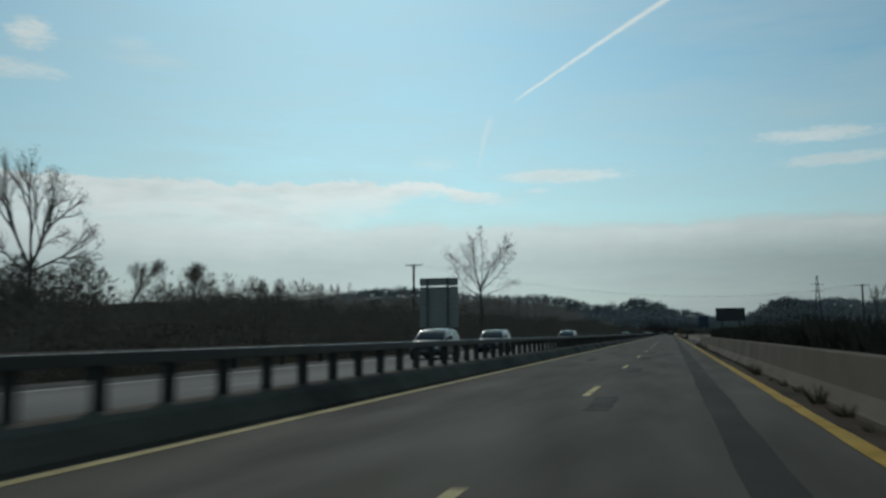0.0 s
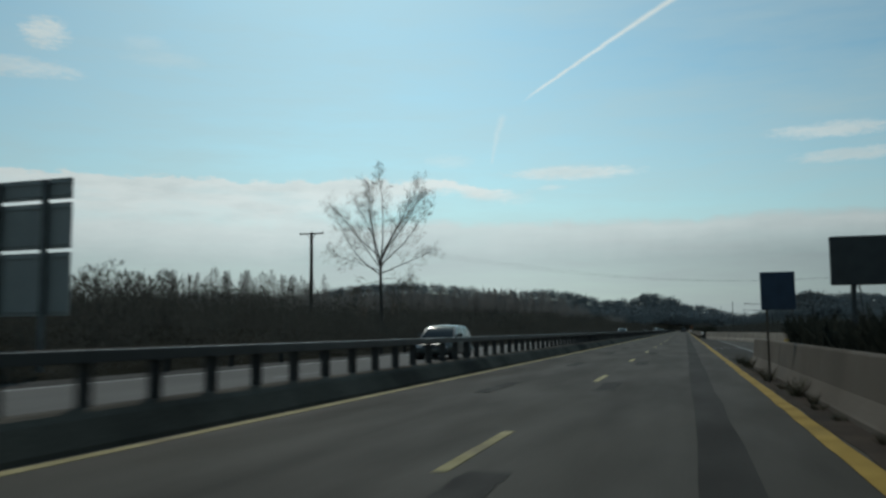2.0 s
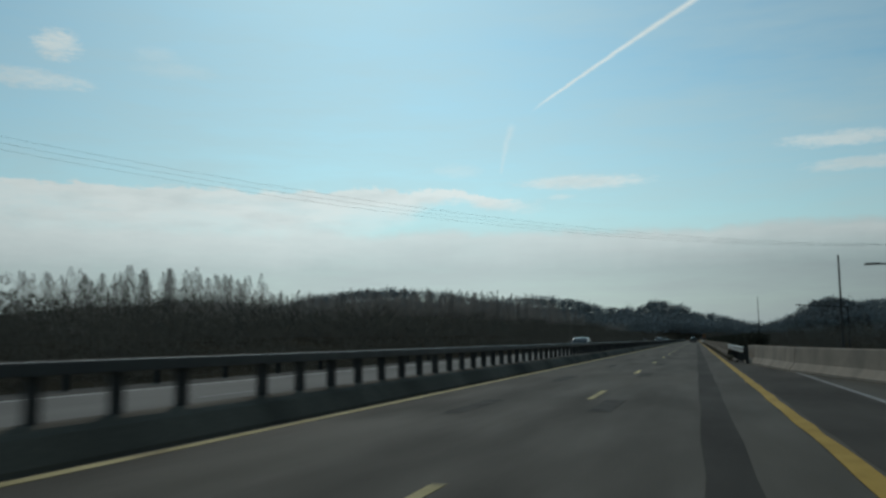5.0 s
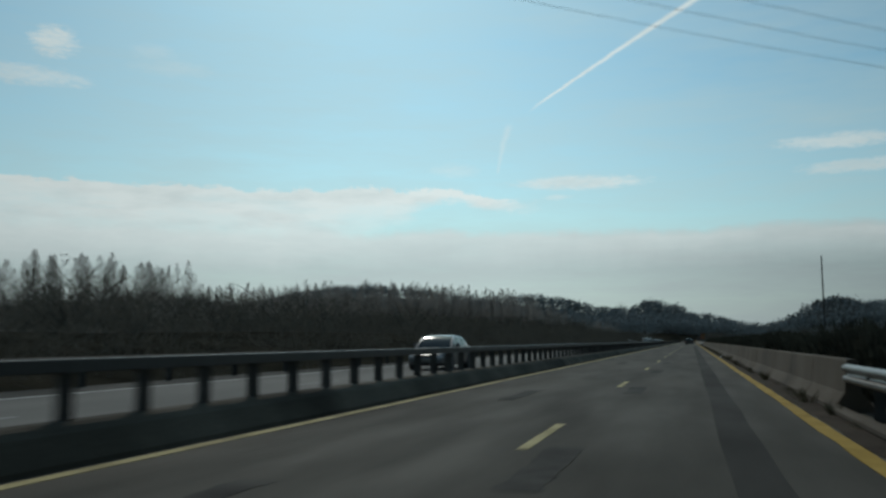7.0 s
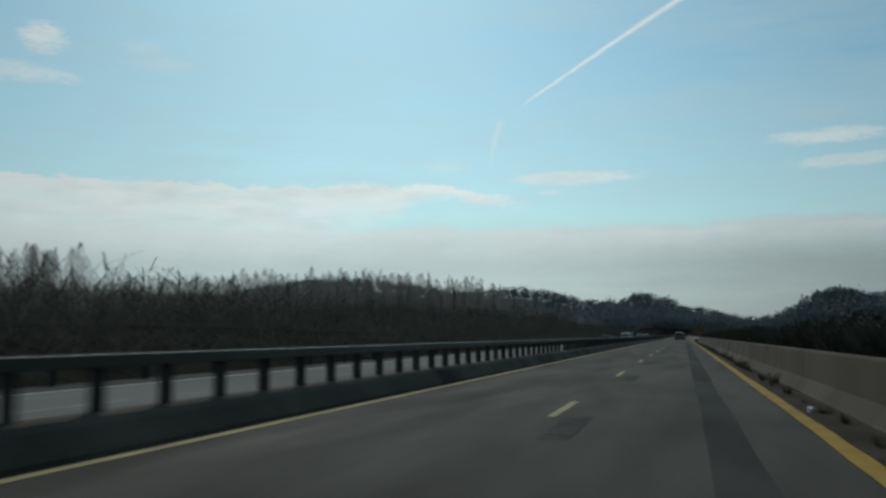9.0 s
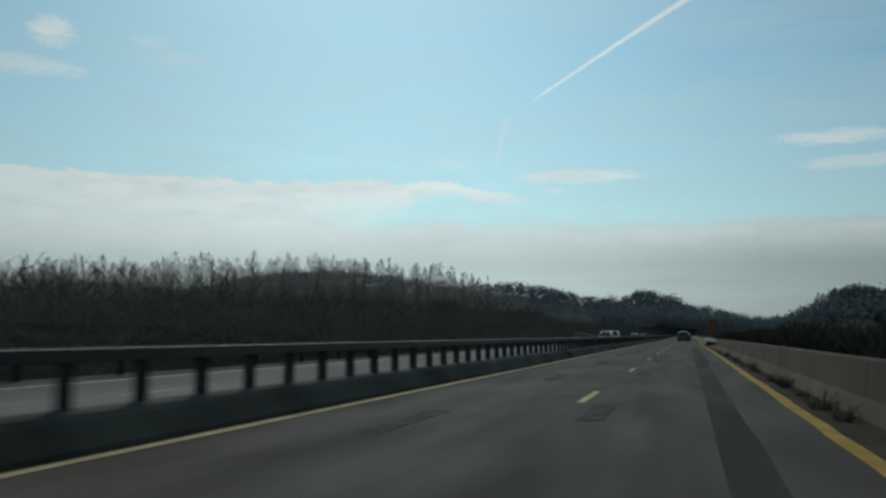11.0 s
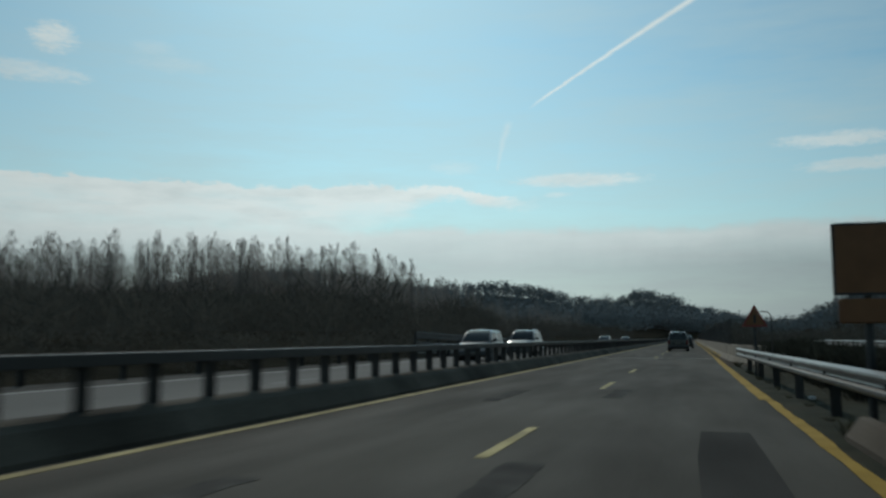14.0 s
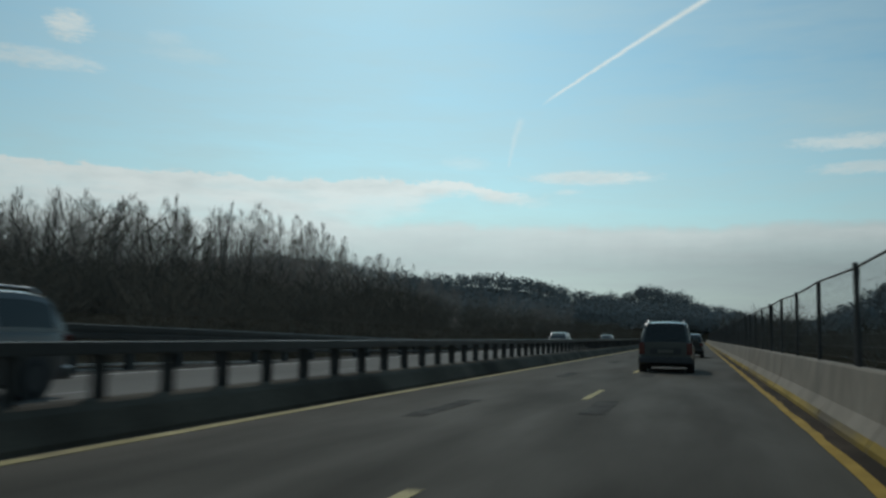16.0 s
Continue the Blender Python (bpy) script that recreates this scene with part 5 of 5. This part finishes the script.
fence(381.9, 60, 3.45, 2.40, 0.95, 2.17)


# ---- vehicles ----
def loft(name, stations, material, smooth=True):
    """A closed skin over cross-sections: rows of (y, [(half x, z) from the bottom up])."""
    bm = bmesh.new()
    rings = []
    for y, sec in stations:
        ring = [bm.verts.new((x, y, z)) for x, z in sec] + [bm.verts.new((-x, y, z)) for x, z in reversed(sec)]
        rings.append(ring)
    n = len(rings[0])
    for a, b in zip(rings, rings[1:]):
        for i in range(n):
            j = (i + 1) % n
            bm.faces.new((a[i], a[j], b[j], b[i]))
    bm.faces.new(rings[0])
    bm.faces.new(list(reversed(rings[-1])))
    me = bm_mesh(name, bm, material)
    if smooth:
        me.polygons.foreach_set("use_smooth", [True] * len(me.polygons))
        me.set_sharp_from_angle(angle=radians(38))
    return me


def hermite(xs, vs, x):
    """A smooth curve through points."""
    k = max(0, min(len(xs) - 2, sum(1 for a in xs if a <= x) - 1))
    def m(i):
        a, b = max(0, i - 1), min(len(xs) - 1, i + 1)
        return (vs[b] - vs[a]) / (xs[b] - xs[a])
    h = xs[k + 1] - xs[k]
    t = (x - xs[k]) / h
    return vs[k] * (2 * t ** 3 - 3 * t * t + 1) + m(k) * h * (t ** 3 - 2 * t * t + t) + vs[k + 1] * (3 * t * t - 2 * t ** 3) + m(k + 1) * h * (t ** 3 - t * t)


def wheel_meshes(r, w):
    """Tyre and rim, axle along x."""
    def lathe(name, prof, m, seg=22):
        v, f = [], []
        for i in range(seg):
            t = 2 * math.pi * i / seg
            v += [(x, rr * math.cos(t), rr * math.sin(t)) for x, rr in prof]
        k = len(prof)
        for i in range(seg):
            j = (i + 1) % seg
            for p in range(k - 1):
                f.append((i * k + p, i * k + p + 1, j * k + p + 1, j * k + p))
        return mesh_of(name, v, f, m, True)
    tyre = lathe("tyre", [(-w / 2, r * 0.62), (-w / 2, r * 0.93), (-w * 0.4, r), (w * 0.4, r), (w / 2, r * 0.93), (w / 2, r * 0.62)], M["rubber"])
    rim = lathe("rim", [(-w * 0.3, 0.02), (-w * 0.3, r * 0.5), (-w * 0.45, r * 0.63), (w * 0.45, r * 0.63), (w * 0.3, r * 0.5), (w * 0.36, 0.02)], M["rim"])
    return tyre, rim


SHAPES = {
    # length, width, height, belt line, [(y, belt z, half width)...], glasshouse as (front foot, front top, rear top, rear foot)
    "van": (4.75, 1.83, 1.72, 1.02, [(0.0, 0.70, 0.78), (0.25, 0.82, 0.88), (0.9, 0.98, 0.915), (2.4, 1.02, 0.915), (4.4, 1.03, 0.905), (4.70, 1.02, 0.86)], (0.85, 1.75, 4.35, 4.68)),
    "hatch": (4.05, 1.72, 1.46, 0.93, [(0.0, 0.62, 0.68), (0.25, 0.74, 0.80), (1.0, 0.90, 0.86), (2.2, 0.93, 0.86), (3.7, 0.95, 0.84), (4.0, 0.92, 0.78)], (0.95, 1.80, 3.45, 3.92)),
    "suv": (4.6, 1.83, 1.72, 1.06, [(0.0, 0.88, 0.80), (0.2, 0.98, 0.88), (1.0, 1.06, 0.91), (2.4, 1.08, 0.915), (4.3, 1.08, 0.90), (4.55, 1.05, 0.86)], (1.15, 1.9, 4.1, 4.5)),
    "mpv": (4.25, 1.76, 1.62, 0.99, [(0.0, 0.68, 0.70), (0.25, 0.82, 0.82), (0.95, 0.97, 0.87), (2.2, 1.0, 0.88), (3.9, 1.02, 0.865), (4.2, 0.98, 0.80)], (0.85, 1.75, 3.8, 4.15)),
    "sedan": (4.5, 1.76, 1.43, 0.92, [(0.0, 0.60, 0.70), (0.25, 0.72, 0.82), (1.1, 0.89, 0.88), (2.4, 0.92, 0.88), (3.7, 0.94, 0.86), (4.25, 0.93, 0.83), (4.47, 0.86, 0.78)], (1.1, 1.95, 3.15, 3.85)),
}


def vehicle(kind, name, label, category, colour, x, y, turn, rails=False):
    """A road vehicle whose front points to -y before it is turned; (x, y) is the middle of its length."""
    L, W, H, belt, line, (gf, gt, rt, rf) = SHAPES[kind]
    ob = tagged(new(name), label, category)
    ob.matrix_world = pose(x, y, 0.004, 0, 0, turn) @ Matrix.Translation((0, -L / 2, 0))
    pm = paint(name + "_paint", colour)
    ys, bzs, hws = [a[0] for a in line], [a[1] for a in line], [a[2] for a in line]

    def half(yy):
        return hermite(ys, hws, yy), hermite(ys, bzs, yy)
    st = []
    n = 20
    for k in range(n + 1):
        yy = ys[0] + (ys[-1] - ys[0]) * k / n
        hw, bz = half(yy)
        end = max(0.0, 1 - min(k, n - k) / 1.5)
        hw *= 1 - 0.05 * end
        lift = 0.20 + 0.09 * end
        st.append((yy, [(hw * 0.84, lift), (hw * 0.96, lift + 0.07), (hw * 0.995, bz * 0.45), (hw, bz * 0.64), (hw * 0.985, bz * 0.86), (hw * 0.95, bz - 0.035), (hw * 0.86, bz - 0.006), (hw * 0.5, bz + 0.012)]))
    child("body", loft("body", st, pm), ob, "painted metal body")
    roof_w = W / 2 * 0.74
    hm, zm = half((gt + rt) / 2)
    mid_y = (gt + rt) / 2
    zf, zr = half(gf)[1], half(rf)[1]
    curve = ([gf, gf + 0.5 * (gt - gf), gt, mid_y, rt, rt + 0.55 * (rf - rt), rf], [zf, zf + 0.60 * (H - zf), H - 0.035, H, H - 0.055, zr + 0.52 * (H - zr), zr])
    front = [gf + (gt - gf) * k / 5 for k in range(5)]
    top = [gt + (rt - gt) * k / 6 for k in range(7)]
    back = [rt + (rf - rt) * k / 4 for k in range(1, 5)]
    rows = front + top + back
    grid = []
    for yy in rows:
        hw, zb = half(yy)
        zt = max(zb, hermite(*curve, yy))
        fr = (zt - zb) / (H - zb)
        wb = hw * 0.925
        wt = wb - (W / 2 * 0.925 - roof_w) * fr
        side_ = [(wb, zb - 0.05), (wb + (wt - wb) * 0.08, zb + 0.07 * (zt - zb)), (wb + (wt - wb) * 0.72, zb + 0.76 * (zt - zb)), (wb + (wt - wb) * 0.97, zb + 0.92 * (zt - zb)), (wt * 0.88, zt - 0.02 * fr), (0, zt + 0.012 * fr)]
        grid.append([(x_, yy, z_) for x_, z_ in side_] + [(-x_, yy, z_) for x_, z_ in reversed(side_[:-1])])

    def cells(name_, wanted, material, label_=""):
        """The cells (row, column) of the cabin's skin as one mesh."""
        used, v, f = {}, [], []
        for a, b in wanted:
            q = []
            for key in ((a, b), (a, b + 1), (a + 1, b + 1), (a + 1, b)):
                if key not in used:
                    used[key] = len(v)
                    v.append(grid[key[0]][key[1]])
                q.append(used[key])
            f.append(q)
        bm = bmesh.new()
        vs = [bm.verts.new(p) for p in v]
        for q in f:
            bm.faces.new([vs[t] for t in q])
        bmesh.ops.recalc_face_normals(bm, faces=bm.faces[:])
        extra = bmesh.ops.extrude_face_region(bm, geom=bm.faces[:])
        centre = Vector((0, L / 2, belt * 0.8))
        for e in extra["geom"]:
            if isinstance(e, bmesh.types.BMVert):
                e.co += (centre - e.co).normalized() * 0.012
        me = bm_mesh(name_, bm, material, True)
        me.set_sharp_from_angle(angle=radians(35))
        child(name_, me, ob, label_)

    nf, nt, nr = 5, 6, len(rows) - 1
    glass_f = [(a, b) for a in range(0, nf) for b in (4, 5)]
    glass_r = [(a, b) for a in range(nf + nt, nr) for b in (4, 5)]
    sides = {}
    for b in (1, 8):
        sides[("a", b)] = [(a, b) for a in range(3, nf + 2)]
        sides[("b", b)] = [(a, b) for a in range(nf + 3, nf + nt + (1 if kind in ("van", "suv") else 0))]
    taken = set(glass_f + glass_r)
    for c in sides.values():
        taken |= set(c)
    cells("roof", [(a, b) for a in range(nr) for b in range(10) if (a, b) not in taken], pm, "painted roof and pillars")
    cells("windscreen", glass_f, M["glass"], "dark windscreen")
    cells("rear_window", glass_r, M["glass"], "dark rear window")
    for c in sides.values():
        cells("side_window", c, M["glass"], "dark side window")
    for s in (-1, 1):
        # mirrors
        child("mirror", box("mirror", (s * (hm * 0.93) if s > 0 else -hm * 0.93 - 0.2, gt - 0.42, zm + 0.0), (hm * 0.93 + 0.2 if s > 0 else -hm * 0.93, gt - 0.27, zm + 0.15), pm, 0.03), ob)
    # lamps, bumpers, plate
    fw, rw = line[0][2], line[-1][2]
    zb = line[0][1]
    for s in (-1, 1):
        x0, x1 = sorted((s * fw * 0.55, s * fw * 1.0))
        child("headlight", box("headlight", (x0, -0.015, zb - 0.16), (x1, 0.14, zb - 0.03), M["lens"], 0.02), ob)
        x0, x1 = sorted((s * rw * 0.80, s * rw * 1.012))
        tall = 0.42 if kind == "van" else 0.2
        child("tail_light", box("tail_light", (x0, L - 0.16, line[-1][1] - tall), (x1, L - 0.015, line[-1][1] - 0.02), M["tail"], 0.02), ob)
    child("bumper", box("front_bumper", (-fw * 1.04, -0.06, 0.26), (fw * 1.04, 0.2, 0.50), pm, 0.05), ob, "painted front bumper")
    child("bumper", box("rear_bumper", (-rw * 1.04, L - 0.22, 0.28), (rw * 1.04, L + 0.06, 0.52), M["trim"] if kind == "van" else pm, 0.05), ob, "rear bumper")
    child("grille", box("grille", (-fw * 0.5, -0.02, zb - 0.17), (fw * 0.5, 0.05, zb - 0.06), M["trim"], 0.01), ob)
    child("plate", box("rear_plate", (-0.26, L - 0.02, 0.66), (0.26, L + 0.012, 0.77), M["plate"], 0.005), ob, "blank plate")
    child("plate", box("front_plate", (-0.26, -0.075, 0.34), (0.26, -0.055, 0.45), M["plate"], 0.004), ob, "blank plate")
    if kind == "van":
        child("plate_recess", box("recess", (-0.5, L - 0.05, 0.62), (0.5, L - 0.004, 0.82), M["trim"], 0.01), ob)
        child("wiper", sticks("wiper", [((0.0, L - 0.03, 1.1), (-0.42, L - 0.06, 1.18), 0.012, 0.008)], M["trim"], 4), ob)
    if rails:
        for s in (-1, 1):
            child("roof_rail", sticks("roof_rail", [((s * roof_w * 0.86, gt + 0.2, H - 0.02), (s * roof_w * 0.86, gt + 0.35, H + 0.055), 0.018, 0.018), ((s * roof_w * 0.86, gt + 0.35, H + 0.055), (s * roof_w * 0.86, rt - 0.2, H + 0.045), 0.018, 0.018),
                                                    ((s * roof_w * 0.86, rt - 0.2, H + 0.045), (s * roof_w * 0.86, rt - 0.05, H - 0.04), 0.018, 0.018)], M["rim"], 6), ob)
    r = 0.325
    tyre, rim = wheel_meshes(r, 0.21)
    for yy in (0.82, L - 0.85):
        hw = half(yy)[0]
        for s in (-1, 1):
            w = child("wheel", tyre, ob, "black tyre", pose(s * (hw - 0.10), yy, r))
            child("rim", rim, w, "alloy rim")
            arch = sticks("arch", [((s * (hw - 0.25), yy, r + 0.02), (s * (hw + 0.004), yy, r + 0.02), r * 1.16, r * 1.16)], M["trim"], 20)
            bm = bmesh.new()
            bm.from_mesh(arch)
            bmesh.ops.holes_fill(bm, edges=[e for e in bm.edges if e.is_boundary], sides=0)
            bm.to_mesh(arch)
            bm.free()
            child("wheel_arch", arch, ob, "dark wheel arch")
    child("underside", box("underside", (-W * 0.36, 0.4, 0.18), (W * 0.36, L - 0.4, 0.4), M["trim"], 0.02), ob)
    return ob


vehicle("van", "minivan", "grey-green minivan with roof rails, seen from behind", "minivan", (0.27, 0.30, 0.285), -0.64, 415.8, 180, True)
vehicle("hatch", "hatchback", "dark hatchback in the lane ahead of the minivan", "car", (0.03, 0.035, 0.04), -0.12, 440.5, 180)
vehicle("hatch", "hatchback", "dark blue-grey hatchback in the oncoming lane", "car", (0.16, 0.20, 0.22), -11.15, 40.4, 0)
vehicle("hatch", "hatchback", "pale blue-grey hatchback in the oncoming lane", "car", (0.30, 0.38, 0.42), -11.35, 55.9, 0)
vehicle("hatch", "hatchback", "silver-green hatchback in the oncoming lane", "car", (0.22, 0.26, 0.25), -9.9, 85.0, 0)
vehicle("sedan", "sedan", "silver saloon in the oncoming lane", "car", (0.45, 0.46, 0.47), -10.1, 200.2, 0)
vehicle("mpv", "compact_van", "dark silver-grey compact people carrier in the oncoming lane", "car", (0.26, 0.28, 0.29), -10.35, 379.6, 0)
vehicle("suv", "off_road_car", "grey off-road car with roof rails in the oncoming lane", "car", (0.30, 0.31, 0.32), -10.5, 393.2, 0, True)
vehicle("hatch", "hatchback", "white hatchback in the oncoming lane", "car", (0.7, 0.7, 0.7), -11.3, 459.0, 0)
vehicle("sedan", "sedan", "grey saloon in the oncoming lane", "car", (0.35, 0.36, 0.37), -11.3, 500.0, 0)


# ---- weeds and litter at the foot of the wall ----
def tuft_mesh(h, seed):
    rng = np.random.default_rng(seed)
    n = 70
    a = rng.uniform(0, 2 * np.pi, n)
    r0 = rng.uniform(0, 0.1, n)
    r1 = r0 + rng.uniform(0.03, 0.22, n)
    roots = np.stack([r0 * np.cos(a), 1.6 * r0 * np.sin(a), np.zeros(n)], 1)
    tips = np.stack([r1 * np.cos(a), 1.6 * r1 * np.sin(a), h * rng.uniform(0.4, 1.0, n)], 1)
    v, f = slivers(roots, tips, rng.uniform(0.008, 0.03, n), rng)
    return quads_mesh("weed_tuft", v, f, M["weed"])


def tuft(x, y, size, turn, me):
    ob = new("weed_tuft", me)
    ob.matrix_world = pose(x, y, 0.003, 0, 0, turn) @ Matrix.Diagonal((size, size, size, 1))
    tagged(ob, "dry brown weed tuft at the foot of the wall", "weed", "weeds along the wall")


rng = random.Random(91)
TUFTS = [tuft_mesh(0.2 + 0.04 * i, 500 + i) for i in range(6)]
y = -8.0
while y < 380:
    if not 82 < y < 166:
        near = 0.75 if y > 340 else 1.0
        tuft(2.3 + rng.uniform(-0.14, 0.04), y, near * rng.uniform(0.25, 0.65) if rng.random() < 0.75 else near * rng.uniform(0.65, 1.0), rng.uniform(0, 360), rng.choice(TUFTS))
    y += rng.uniform(0.9, 3.2)


def litter(x, y, seed):
    bm = bmesh.new()
    bmesh.ops.create_icosphere(bm, subdivisions=2, radius=0.07)
    rng = random.Random(seed)
    for v in bm.verts:
        v.co *= rng.uniform(0.6, 1.25)
        v.co.z = max(v.co.z * 0.7, -0.03)
    ob = new("crumpled_paper", bm_mesh("crumpled_paper", bm, M["off_white"]))
    ob.location = (x, y, 0.034)
    tagged(ob, "crumpled white paper on the verge", "litter")


litter(2.1, 227.4, 1)
litter(2.6, 352.3, 2)
